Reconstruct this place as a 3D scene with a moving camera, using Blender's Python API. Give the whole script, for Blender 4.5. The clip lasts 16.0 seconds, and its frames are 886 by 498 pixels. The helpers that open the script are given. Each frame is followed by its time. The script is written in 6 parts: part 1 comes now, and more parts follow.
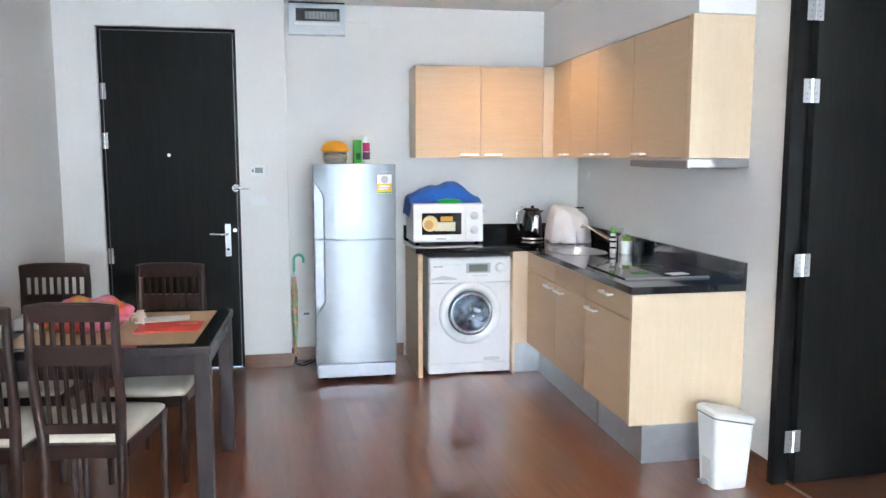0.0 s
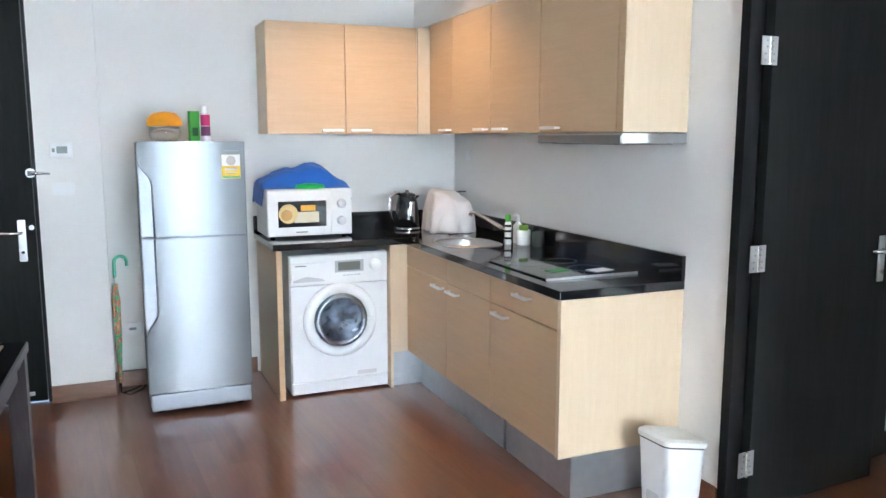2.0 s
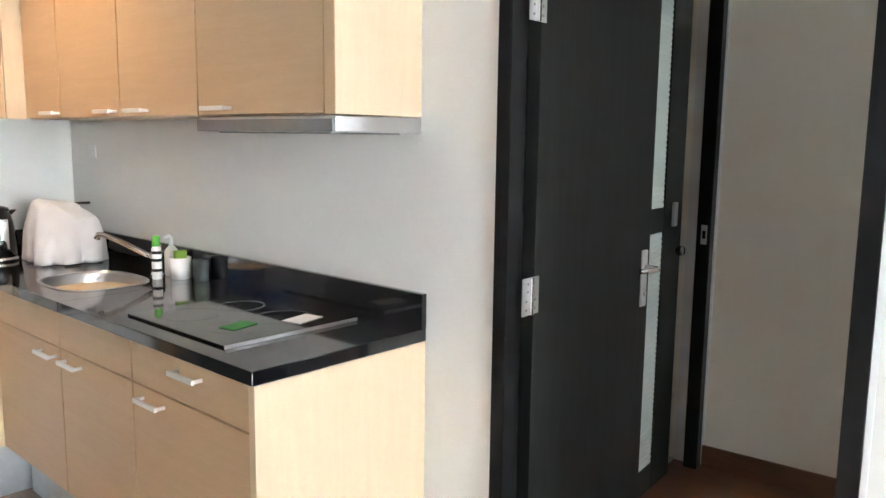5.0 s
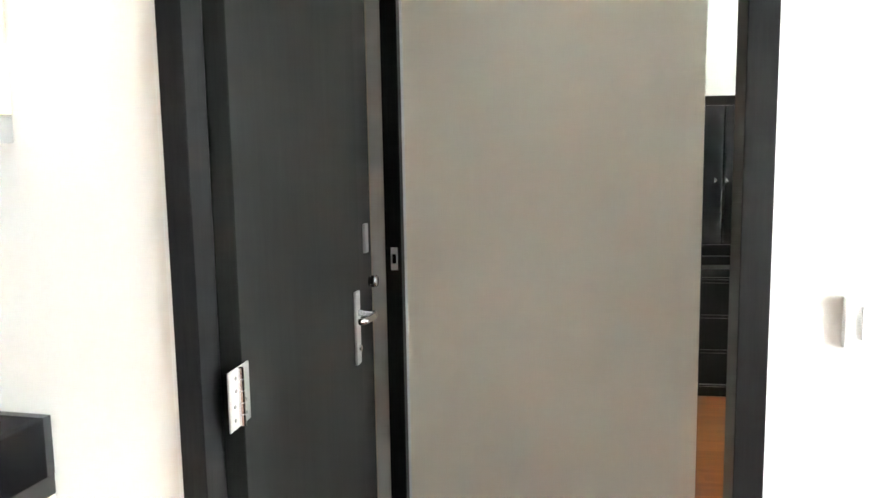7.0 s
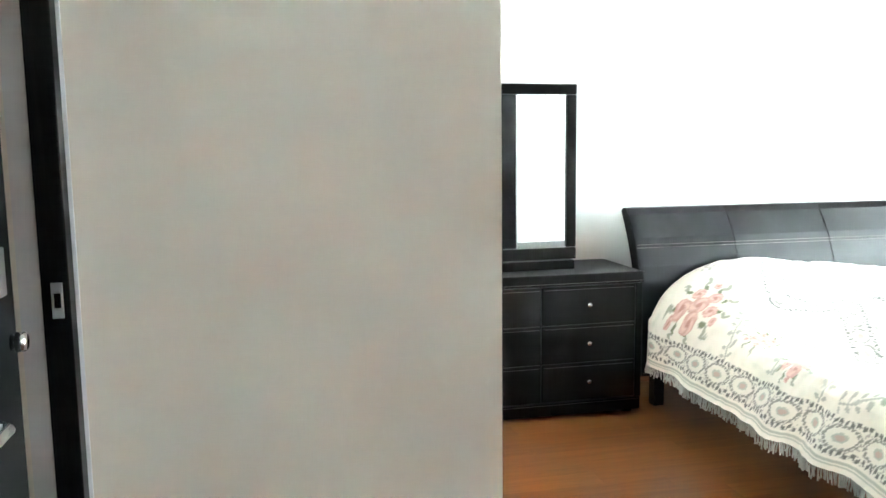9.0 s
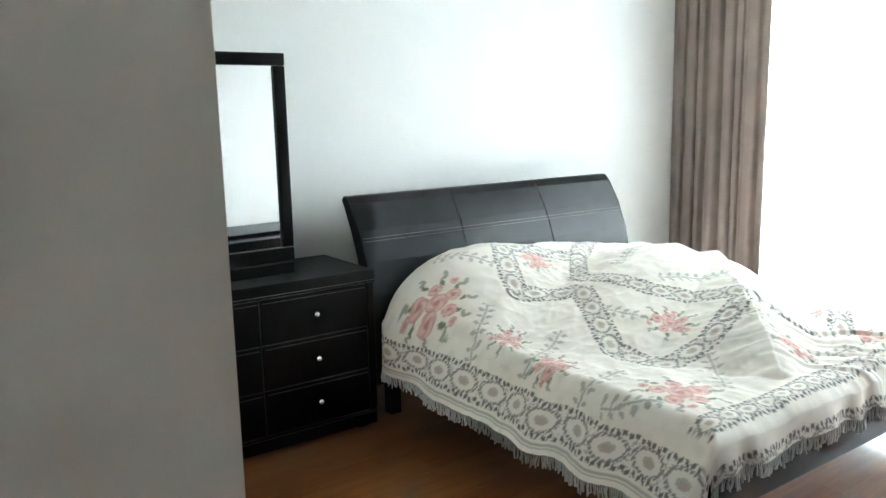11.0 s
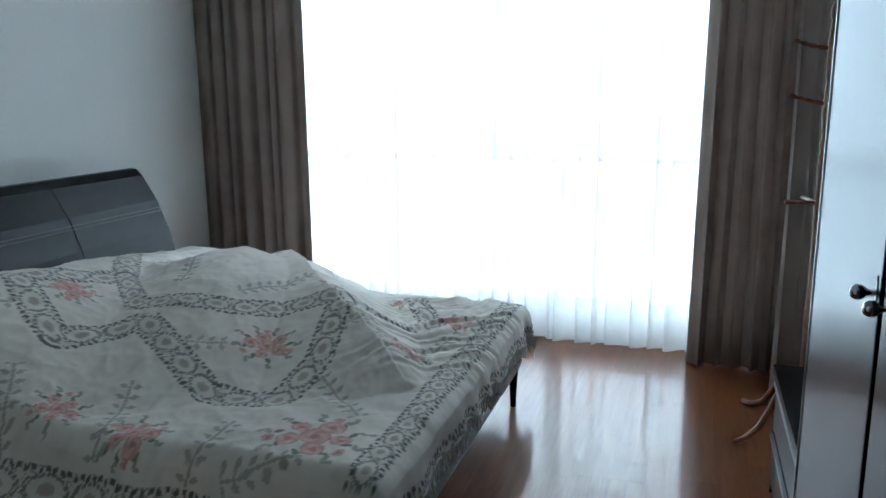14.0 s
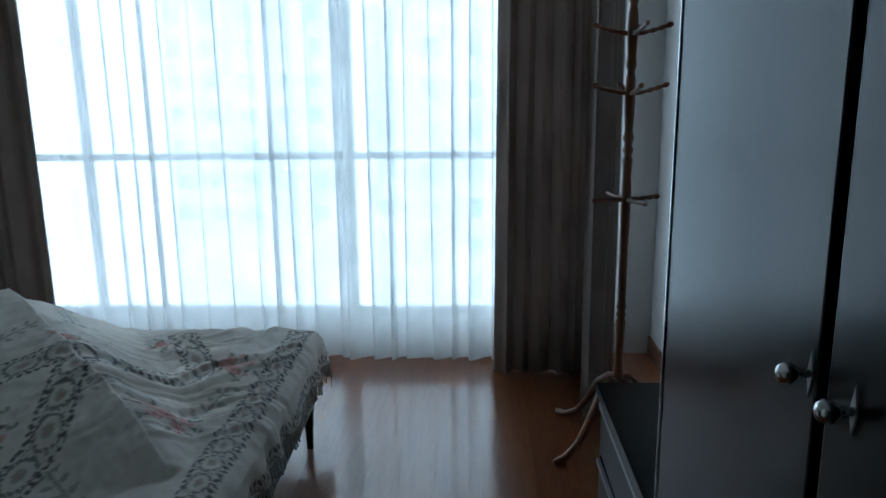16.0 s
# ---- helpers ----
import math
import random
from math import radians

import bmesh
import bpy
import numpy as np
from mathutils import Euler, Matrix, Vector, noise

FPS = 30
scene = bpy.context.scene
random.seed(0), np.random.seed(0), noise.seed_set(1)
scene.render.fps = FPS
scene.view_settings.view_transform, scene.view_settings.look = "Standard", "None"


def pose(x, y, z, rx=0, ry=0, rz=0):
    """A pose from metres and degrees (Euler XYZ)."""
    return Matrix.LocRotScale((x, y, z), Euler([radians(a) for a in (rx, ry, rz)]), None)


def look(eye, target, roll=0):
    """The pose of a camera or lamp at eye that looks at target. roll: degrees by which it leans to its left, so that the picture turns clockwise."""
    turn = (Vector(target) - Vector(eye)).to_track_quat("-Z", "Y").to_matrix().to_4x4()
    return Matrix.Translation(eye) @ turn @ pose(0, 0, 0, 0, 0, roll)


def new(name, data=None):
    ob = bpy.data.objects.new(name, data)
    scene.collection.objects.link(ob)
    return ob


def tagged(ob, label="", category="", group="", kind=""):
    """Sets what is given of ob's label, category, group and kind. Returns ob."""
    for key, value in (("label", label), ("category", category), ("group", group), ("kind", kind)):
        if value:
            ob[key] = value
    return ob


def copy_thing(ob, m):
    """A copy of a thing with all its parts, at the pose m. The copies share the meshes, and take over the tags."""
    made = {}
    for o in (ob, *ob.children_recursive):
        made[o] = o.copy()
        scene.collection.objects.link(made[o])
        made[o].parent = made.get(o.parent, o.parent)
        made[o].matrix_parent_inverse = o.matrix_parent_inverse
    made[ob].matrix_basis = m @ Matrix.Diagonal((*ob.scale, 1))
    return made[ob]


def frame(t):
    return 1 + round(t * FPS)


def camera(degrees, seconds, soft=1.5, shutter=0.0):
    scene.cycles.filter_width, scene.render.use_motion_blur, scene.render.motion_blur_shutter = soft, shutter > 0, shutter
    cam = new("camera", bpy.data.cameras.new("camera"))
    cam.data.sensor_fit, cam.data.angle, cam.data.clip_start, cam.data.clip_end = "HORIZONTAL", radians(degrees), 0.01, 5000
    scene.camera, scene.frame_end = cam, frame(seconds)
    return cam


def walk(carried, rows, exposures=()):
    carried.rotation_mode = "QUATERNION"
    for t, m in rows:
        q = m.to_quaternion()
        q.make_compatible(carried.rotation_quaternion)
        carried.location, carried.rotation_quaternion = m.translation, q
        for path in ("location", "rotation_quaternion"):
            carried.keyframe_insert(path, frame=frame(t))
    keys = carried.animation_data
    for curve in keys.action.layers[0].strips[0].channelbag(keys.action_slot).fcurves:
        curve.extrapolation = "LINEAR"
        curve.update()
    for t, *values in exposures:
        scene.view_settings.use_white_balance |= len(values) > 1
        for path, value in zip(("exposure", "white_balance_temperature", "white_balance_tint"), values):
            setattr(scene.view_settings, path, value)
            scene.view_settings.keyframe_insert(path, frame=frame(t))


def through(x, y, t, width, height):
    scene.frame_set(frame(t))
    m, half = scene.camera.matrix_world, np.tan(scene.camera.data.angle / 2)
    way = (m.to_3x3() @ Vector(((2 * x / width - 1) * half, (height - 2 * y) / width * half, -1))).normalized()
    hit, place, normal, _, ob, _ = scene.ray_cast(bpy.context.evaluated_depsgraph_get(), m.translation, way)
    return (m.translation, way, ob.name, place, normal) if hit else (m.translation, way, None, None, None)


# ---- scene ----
cam = camera(59.3, 16.0)
PATH = [
    (0, (-2.409, -5.835, 1.551), (-1.914, -3.912, 1.315), -0.0),
    (0.5, (-2.457, -5.629, 1.525), (-1.808, -3.749, 1.314), -0.1),
    (1, (-2.43, -5.409, 1.528), (-1.724, -3.552, 1.296), -0.2),
    (1.5, (-2.385, -5.195, 1.537), (-1.6, -3.374, 1.279), 0.4),
    (2, (-2.366, -4.933, 1.522), (-1.473, -3.167, 1.238), 0.0),
    (2.5, (-2.356, -4.719, 1.534), (-1.294, -3.049, 1.245), -0.1),
    (3, (-2.224, -4.503, 1.504), (-1.037, -2.917, 1.224), -0.4),
    (3.5, (-2.088, -4.349, 1.518), (-0.809, -2.833, 1.264), 0.3),
    (6, (-1.498, -3.631, 1.468), (0.31, -2.827, 1.183), -0.0),
    (6.5, (-1.357, -3.481, 1.486), (0.559, -2.97, 1.229), -0.6),
    (7, (-1.167, -3.395, 1.472), (0.79, -3.068, 1.222), -0.9),
    (7.5, (-0.937, -3.355, 1.427), (1.041, -3.134, 1.224), 0.2),
    (8, (-0.712, -3.298, 1.41), (1.273, -3.232, 1.176), -0.3),
    (8.5, (-0.495, -3.25, 1.433), (1.482, -3.438, 1.197), -1.1),
    (9, (-0.32, -3.242, 1.41), (1.619, -3.668, 1.165), -0.7),
    (9.5, (-0.108, -3.259, 1.463), (1.767, -3.895, 1.174), -0.4),
    (11.8, (0.518, -3.518, 1.5), (1.925, -4.895, 1.149), -0.9),
    (12, (0.566, -3.571, 1.501), (1.916, -5.004, 1.152), -0.6),
    (12.5, (0.643, -3.641, 1.502), (1.898, -5.16, 1.161), -0.1),
    (13, (0.808, -3.66, 1.492), (1.83, -5.335, 1.106), 0.6),
    (13.5, (0.91, -3.65, 1.484), (1.675, -5.454, 1.086), -0.4),
    (14, (0.99, -3.674, 1.474), (1.591, -5.539, 1.074), -0.4),
    (14.5, (1.028, -3.776, 1.472), (1.44, -5.689, 1.057), -1.0),
    (15, (1.042, -3.923, 1.472), (1.245, -5.868, 1.052), -0.8),
    (15.5, (1.044, -4.022, 1.474), (1.186, -5.973, 1.057), -0.5),
    (16, (1.087, -4.176, 1.49), (1.158, -6.126, 1.05), -0.6),
]
walk(cam, [(t, look(eye, target, roll)) for t, eye, target, roll in PATH], [(0, 2.03, 5900, 10), (3, 2.03, 5800, 8), (6, 2.62, 6650, 9), (7.5, 3.48, 6600, 4), (8.5, 3.8, 6100, 3), (9.5, 3.18, 6150, 4), (11.8, 1.85, 5850, 4), (12.5, 1.48, 5700, 4), (13, 1.0, 5500, 3), (13.5, 0.46, 5400, 3), (14, 0.12, 5250, 2), (15, -0.5, 5100, 0), (16, -1.12, 5000, 0)])

scene.view_settings.exposure = 1.0

# ---- world, sun ----
world = bpy.data.worlds.new("world")
scene.world = world
world.use_nodes = True
wn = world.node_tree.nodes
sky = wn.new("ShaderNodeTexSky")
sky.sky_type = "NISHITA"
sky.sun_disc = False
sky.sun_elevation = radians(62)
sky.sun_rotation = radians(20)
world.node_tree.links.new(sky.outputs[0], wn["Background"].inputs[0])
wn["Background"].inputs[1].default_value = 0.12
sun = new("sun", bpy.data.lights.new("sun", "SUN"))
sun.data.energy, sun.data.angle, sun.data.color = 1.2, radians(10), (1.0, 0.95, 0.88)
sun.matrix_world = look((0, 12, 22), (0, 0, 0))

# ---- helpers of this scene ----
# the kitchen end of the flat stands a little askew to the bedroom
SKEW = Matrix.Translation((0, -2.752, 0)) @ pose(0, 0, 0, 0, 0, -4.0) @ Matrix.Translation((0, 2.752, 0))
NORTH = SKEW @ Matrix.Translation((-0.17, -0.055, 0))
STRAIGHT = Matrix.Identity(4)
FRAME = STRAIGHT


def box(bm, x0, x1, y0, y1, z0, z1, bevel=0.0, seg=2):
    vs = [bm.verts.new(p) for p in ((x0, y0, z0), (x1, y0, z0), (x1, y1, z0), (x0, y1, z0), (x0, y0, z1), (x1, y0, z1), (x1, y1, z1), (x0, y1, z1))]
    fs = [bm.faces.new([vs[i] for i in q]) for q in ((3, 2, 1, 0), (4, 5, 6, 7), (0, 1, 5, 4), (1, 2, 6, 5), (2, 3, 7, 6), (3, 0, 4, 7))]
    if bevel:
        es = list({e for f in fs for e in f.edges})
        bmesh.ops.bevel(bm, geom=es, offset=bevel, segments=seg, affect="EDGES", profile=0.6)
    return bm


def boxes(*dims, bevel=0.0, seg=2):
    bm = bmesh.new()
    for d in dims:
        box(bm, *d, bevel=bevel, seg=seg)
    return bm


def lathe(profile, steps=24, axis="z", centre=(0, 0, 0)):
    """A turned body from (radius, height) pairs about an axis."""
    bm = bmesh.new()
    rings = []
    for r, h in profile:
        ring = []
        for k in range(steps):
            a = 2 * math.pi * k / steps
            u, v = r * math.cos(a), r * math.sin(a)
            p = {"z": (u, v, h), "y": (u, h, v), "x": (h, u, v)}[axis]
            ring.append(bm.verts.new(Vector(p) + Vector(centre)))
        rings.append(ring)
    for a, b in zip(rings, rings[1:]):
        for k in range(steps):
            bm.faces.new((a[k], a[(k + 1) % steps], b[(k + 1) % steps], b[k]))
    bm.faces.new(rings[0][::-1])
    bm.faces.new(rings[-1])
    bmesh.ops.recalc_face_normals(bm, faces=bm.faces)
    return bm


def tube(points, radius, steps=10, bm=None):
    """A round bar through points; radius may be one number or one for each point."""
    bm = bm or bmesh.new()
    pts = [Vector(p) for p in points]
    rs = radius if isinstance(radius, (list, tuple)) else [radius] * len(pts)
    rings = []
    side = None
    for i, p in enumerate(pts):
        d = (pts[min(i + 1, len(pts) - 1)] - pts[max(i - 1, 0)]).normalized()
        if side is None:
            side = d.orthogonal().normalized()
        side = (side - d * side.dot(d)).normalized()
        up = d.cross(side)
        rings.append([bm.verts.new(p + rs[i] * (side * math.cos(2 * math.pi * k / steps) + up * math.sin(2 * math.pi * k / steps))) for k in range(steps)])
    made = []
    for a, b in zip(rings, rings[1:]):
        for k in range(steps):
            made.append(bm.faces.new((a[k], a[(k + 1) % steps], b[(k + 1) % steps], b[k])))
    made.append(bm.faces.new(rings[0][::-1]))
    made.append(bm.faces.new(rings[-1]))
    bmesh.ops.recalc_face_normals(bm, faces=made)
    return bm


def prism(outline, y0, y1, bevel=0.0):
    """An outline in x and z drawn out along y."""
    bm = bmesh.new()
    a = [bm.verts.new((x, y0, z)) for x, z in outline]
    b = [bm.verts.new((x, y1, z)) for x, z in outline]
    n = len(a)
    bm.faces.new(a)
    bm.faces.new(b[::-1])
    for i in range(n):
        bm.faces.new((a[i], b[i], b[(i + 1) % n], a[(i + 1) % n]))
    bmesh.ops.recalc_face_normals(bm, faces=bm.faces)
    if bevel:
        bmesh.ops.bevel(bm, geom=list(bm.edges), offset=bevel, segments=2, affect="EDGES")
    return bm


def part(name, bm, material, parent=None, label="", smooth=False):
    me = bpy.data.meshes.new(name)
    bm.to_mesh(me)
    bm.free()
    me.materials.append(material)
    if smooth:
        me.polygons.foreach_set("use_smooth", [True] * len(me.polygons))
    ob = new(name, me)
    if parent is not None:
        ob.parent = parent
    else:
        ob.matrix_basis = FRAME
    if label:
        ob["label"] = label
    return ob


def thing(name, m, label, category, group=""):
    ob = new(name)
    ob.empty_display_size = 0.1
    ob.matrix_basis = FRAME @ m
    return tagged(ob, label, category, group)


def setting(name, bm, material, label="", smooth=False):
    return tagged(part(name, bm, material, None, label, smooth), label, kind="structure")


# ---- materials ----


def ramp(nt, stops):
    n = nt.nodes.new("ShaderNodeValToRGB")
    e = n.color_ramp.elements
    while len(e) < len(stops):
        e.new(0.5)
    for k, (p, c) in zip(e, stops):
        k.position, k.color = p, (*c, 1)
    return n


def plain(name, colour, rough=0.5, metal=0.0, vary=0.08, scale=6.0, bump=0.0, bump_scale=120.0, coat=0.0, spec=0.5):
    """Paint, plastic, metal or stone with a soft blotch, and a fine grain in relief."""
    m = bpy.data.materials.new(name)
    m.use_nodes = True
    nt = m.node_tree
    b = nt.nodes["Principled BSDF"]
    co = nt.nodes.new("ShaderNodeTexCoord")
    nz = nt.nodes.new("ShaderNodeTexNoise")
    nz.inputs["Scale"].default_value = scale
    nz.inputs["Detail"].default_value = 4
    nt.links.new(co.outputs["Object"], nz.inputs["Vector"])
    lo = [max(0, c * (1 - vary)) for c in colour]
    hi = [min(1, c * (1 + vary)) for c in colour]
    r = ramp(nt, [(0.3, lo), (0.7, hi)])
    nt.links.new(nz.outputs["Fac"], r.inputs["Fac"])
    nt.links.new(r.outputs["Color"], b.inputs["Base Color"])
    rr = nt.nodes.new("ShaderNodeMapRange")
    spread = 0.03 if metal > 0.5 else 0.15
    rr.inputs["To Min"].default_value = max(0.02, rough * (1 - spread))
    rr.inputs["To Max"].default_value = min(1, rough * (1 + spread))
    nt.links.new(nz.outputs["Fac"], rr.inputs["Value"])
    nt.links.new(rr.outputs[0], b.inputs["Roughness"])
    b.inputs["Metallic"].default_value = metal
    b.inputs["Coat Weight"].default_value = coat
    b.inputs["Coat Roughness"].default_value = 0.08
    b.inputs["Specular IOR Level"].default_value = spec
    if bump:
        fine = nt.nodes.new("ShaderNodeTexNoise")
        fine.inputs["Scale"].default_value = bump_scale
        fine.inputs["Detail"].default_value = 3
        nt.links.new(co.outputs["Object"], fine.inputs["Vector"])
        bp = nt.nodes.new("ShaderNodeBump")
        bp.inputs["Strength"].default_value = bump
        bp.inputs["Distance"].default_value = 0.002
        nt.links.new(fine.outputs["Fac"], bp.inputs["Height"])
        nt.links.new(bp.outputs["Normal"], b.inputs["Normal"])
    return m


def wood(name, dark, light, rough, along=(1, 14, 14), scale=3.0, coat=0.0, per_piece=0.0, bump=0.05, lines=0.5, coat_rough=0.1, spec=0.5):
    """Grain stretched along one axis of the thing, with streaks at two scales; per_piece shifts tone board by board."""
    m = bpy.data.materials.new(name)
    m.use_nodes = True
    nt = m.node_tree
    b = nt.nodes["Principled BSDF"]
    co = nt.nodes.new("ShaderNodeTexCoord")
    mp = nt.nodes.new("ShaderNodeMapping")
    mp.inputs["Scale"].default_value = along
    nt.links.new(co.outputs["Object"], mp.inputs["Vector"])
    vec = mp.outputs["Vector"]
    info = nt.nodes.new("ShaderNodeObjectInfo")
    if per_piece:
        add = nt.nodes.new("ShaderNodeVectorMath")
        add.operation = "ADD"
        sc = nt.nodes.new("ShaderNodeMath")
        sc.operation = "MULTIPLY"
        sc.inputs[1].default_value = 40
        nt.links.new(info.outputs["Random"], sc.inputs[0])
        nt.links.new(vec, add.inputs[0])
        nt.links.new(sc.outputs[0], add.inputs[1])
        vec = add.outputs[0]
    n1 = nt.nodes.new("ShaderNodeTexNoise")
    n1.inputs["Scale"].default_value = scale
    n1.inputs["Detail"].default_value = 6
    n1.inputs["Roughness"].default_value = 0.62
    n1.inputs["Distortion"].default_value = 0.6
    n2 = nt.nodes.new("ShaderNodeTexNoise")
    n2.inputs["Scale"].default_value = scale * 7
    n2.inputs["Detail"].default_value = 3
    for n in (n1, n2):
        nt.links.new(vec, n.inputs["Vector"])
    mix = nt.nodes.new("ShaderNodeMix")
    mix.inputs[0].default_value = lines * 0.6
    nt.links.new(n1.outputs["Fac"], mix.inputs[2])
    nt.links.new(n2.outputs["Fac"], mix.inputs[3])
    value = mix.outputs[0]
    if per_piece:
        mr = nt.nodes.new("ShaderNodeMapRange")
        mr.inputs["To Min"].default_value = -per_piece
        mr.inputs["To Max"].default_value = per_piece
        nt.links.new(info.outputs["Random"], mr.inputs["Value"])
        ad = nt.nodes.new("ShaderNodeMath")
        ad.operation = "ADD"
        nt.links.new(value, ad.inputs[0])
        nt.links.new(mr.outputs[0], ad.inputs[1])
        value = ad.outputs[0]
    r = ramp(nt, [(0.3, dark), (0.72, light)])
    nt.links.new(value, r.inputs["Fac"])
    nt.links.new(r.outputs["Color"], b.inputs["Base Color"])
    b.inputs["Roughness"].default_value = rough
    b.inputs["Specular IOR Level"].default_value = spec
    b.inputs["Coat Weight"].default_value = coat
    b.inputs["Coat Roughness"].default_value = coat_rough
    bp = nt.nodes.new("ShaderNodeBump")
    bp.inputs["Strength"].default_value = bump
    bp.inputs["Distance"].default_value = 0.002
    nt.links.new(n2.outputs["Fac"], bp.inputs["Height"])
    nt.links.new(bp.outputs["Normal"], b.inputs["Normal"])
    return m


def glowing(name, colour, strength):
    m = bpy.data.materials.new(name)
    m.use_nodes = True
    nt = m.node_tree
    e = nt.nodes.new("ShaderNodeEmission")
    e.inputs[0].default_value, e.inputs[1].default_value = (*colour, 1), strength
    nt.links.new(e.outputs[0], nt.nodes["Material Output"].inputs[0])
    return m


def clear_glass(name, rough=0.0, tint=(1, 1, 1)):
    m = bpy.data.materials.new(name)
    m.use_nodes = True
    b = m.node_tree.nodes["Principled BSDF"]
    b.inputs["Base Color"].default_value = (*tint, 1)
    b.inputs["Transmission Weight"].default_value = 1
    b.inputs["Roughness"].default_value = rough
    b.inputs["IOR"].default_value = 1.45
    return m


def cloth(name, colour, through=0.4, holes=0.0, weave=900, rough=0.9):
    """Woven fabric: light shines through it, and a thin one lets some pass straight between the threads."""
    m = bpy.data.materials.new(name)
    m.use_nodes = True
    nt = m.node_tree
    out = nt.nodes["Material Output"]
    b = nt.nodes["Principled BSDF"]
    co = nt.nodes.new("ShaderNodeTexCoord")
    nz = nt.nodes.new("ShaderNodeTexNoise")
    nz.inputs["Scale"].default_value = 5
    nt.links.new(co.outputs["Object"], nz.inputs["Vector"])
    r = ramp(nt, [(0.3, [c * 0.9 for c in colour]), (0.7, [min(1, c * 1.08) for c in colour])])
    nt.links.new(nz.outputs["Fac"], r.inputs["Fac"])
    nt.links.new(r.outputs["Color"], b.inputs["Base Color"])
    b.inputs["Roughness"].default_value = rough
    b.inputs["Specular IOR Level"].default_value = 0.15
    b.inputs["Sheen Weight"].default_value = 0.2
    tr = nt.nodes.new("ShaderNodeBsdfTranslucent")
    nt.links.new(r.outputs["Color"], tr.inputs["Color"])
    mx = nt.nodes.new("ShaderNodeMixShader")
    mx.inputs[0].default_value = through
    nt.links.new(b.outputs[0], mx.inputs[1])
    nt.links.new(tr.outputs[0], mx.inputs[2])
    last = mx.outputs[0]
    if holes:
        tp = nt.nodes.new("ShaderNodeBsdfTransparent")
        mh = nt.nodes.new("ShaderNodeMixShader")
        mh.inputs[0].default_value = holes
        nt.links.new(last, mh.inputs[1])
        nt.links.new(tp.outputs[0], mh.inputs[2])
        last = mh.outputs[0]
    nt.links.new(last, out.inputs[0])
    wv = nt.nodes.new("ShaderNodeTexNoise")
    wv.inputs["Scale"].default_value = weave
    nt.links.new(co.outputs["Object"], wv.inputs["Vector"])
    bp = nt.nodes.new("ShaderNodeBump")
    bp.inputs["Strength"].default_value = 0.15
    bp.inputs["Distance"].default_value = 0.001
    nt.links.new(wv.outputs["Fac"], bp.inputs["Height"])
    nt.links.new(bp.outputs["Normal"], b.inputs["Normal"])
    return m


WALL = plain("wall_paint", (0.78, 0.762, 0.738), 0.75, vary=0.02, scale=1.5, bump=0.12, bump_scale=260)
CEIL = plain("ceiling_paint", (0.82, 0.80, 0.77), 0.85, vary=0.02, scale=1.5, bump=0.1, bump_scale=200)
# darker than CEIL to hold back light bounced into the bedroom
BEDCEIL = plain("bedroom_ceiling_dimmed", (0.68, 0.665, 0.64), 0.85, vary=0.02, scale=1.5, bump=0.1, bump_scale=200)
VEST = plain("vestibule_paint", (0.87, 0.81, 0.71), 0.7, vary=0.02, scale=1.5, bump=0.12, bump_scale=260)
BEDWALL = plain("bedroom_paint", (0.77, 0.768, 0.745), 0.75, vary=0.02, scale=1.5, bump=0.12, bump_scale=260)
SKIRT = wood("skirting_wood", (0.11, 0.045, 0.022), (0.22, 0.10, 0.05), 0.4, along=(3, 3, 30), coat=0.2)
DOORWOOD = wood("dark_door_veneer", (0.0115, 0.0115, 0.0110), (0.0195, 0.0195, 0.0185), 0.46, along=(14, 14, 1), scale=3, bump=0.03, spec=0.07)
FRAMEWOOD = wood("dark_frame_veneer", (0.006, 0.006, 0.0065), (0.014, 0.0135, 0.014), 0.36, along=(14, 14, 1), scale=3, bump=0.03, spec=0.15)
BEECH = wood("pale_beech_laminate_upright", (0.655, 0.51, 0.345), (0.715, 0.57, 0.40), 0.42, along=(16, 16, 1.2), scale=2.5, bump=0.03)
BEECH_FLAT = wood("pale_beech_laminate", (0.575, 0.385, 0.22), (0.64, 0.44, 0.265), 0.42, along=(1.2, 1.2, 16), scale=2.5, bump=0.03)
GRANITE = plain("black_granite", (0.008, 0.008, 0.009), 0.07, vary=0.4, scale=220, coat=0.3)
STEEL = plain("brushed_steel", (0.55, 0.55, 0.56), 0.28, metal=1.0, vary=0.015, scale=8)
CHROME = plain("chrome", (0.75, 0.75, 0.76), 0.12, metal=1.0, vary=0.03)
ALU = plain("aluminium_plinth", (0.50, 0.52, 0.54), 0.38, metal=0.85, vary=0.05, scale=20)
WHITEP = plain("white_plastic", (0.80, 0.80, 0.80), 0.35, vary=0.02)
ENAMEL = plain("white_enamel", (0.82, 0.83, 0.85), 0.25, vary=0.02, coat=0.3)
SILVER = plain("silver_lacquer", (0.165, 0.175, 0.187), 0.31, metal=0.55, vary=0.04, scale=3, coat=0.08)
HANDLE = plain("satin_nickel", (0.86, 0.86, 0.85), 0.3, metal=1.0, vary=0.02)
HOODSTEEL = plain("dull_hood_steel", (0.30, 0.30, 0.31), 0.4, metal=1.0, vary=0.06, scale=12)
# dark brown that paints shade into the joints of the cabinet fronts
SHADOWGAP = plain("joint_shade", (0.09, 0.055, 0.03), 0.8)
GREY = plain("grey_plastic", (0.22, 0.23, 0.24), 0.4)
BLACKP = plain("black_plastic", (0.012, 0.012, 0.013), 0.25, vary=0.2)
DARKGLASS = plain("dark_glass", (0.006, 0.006, 0.007), 0.05, vary=0.1, coat=0.5)
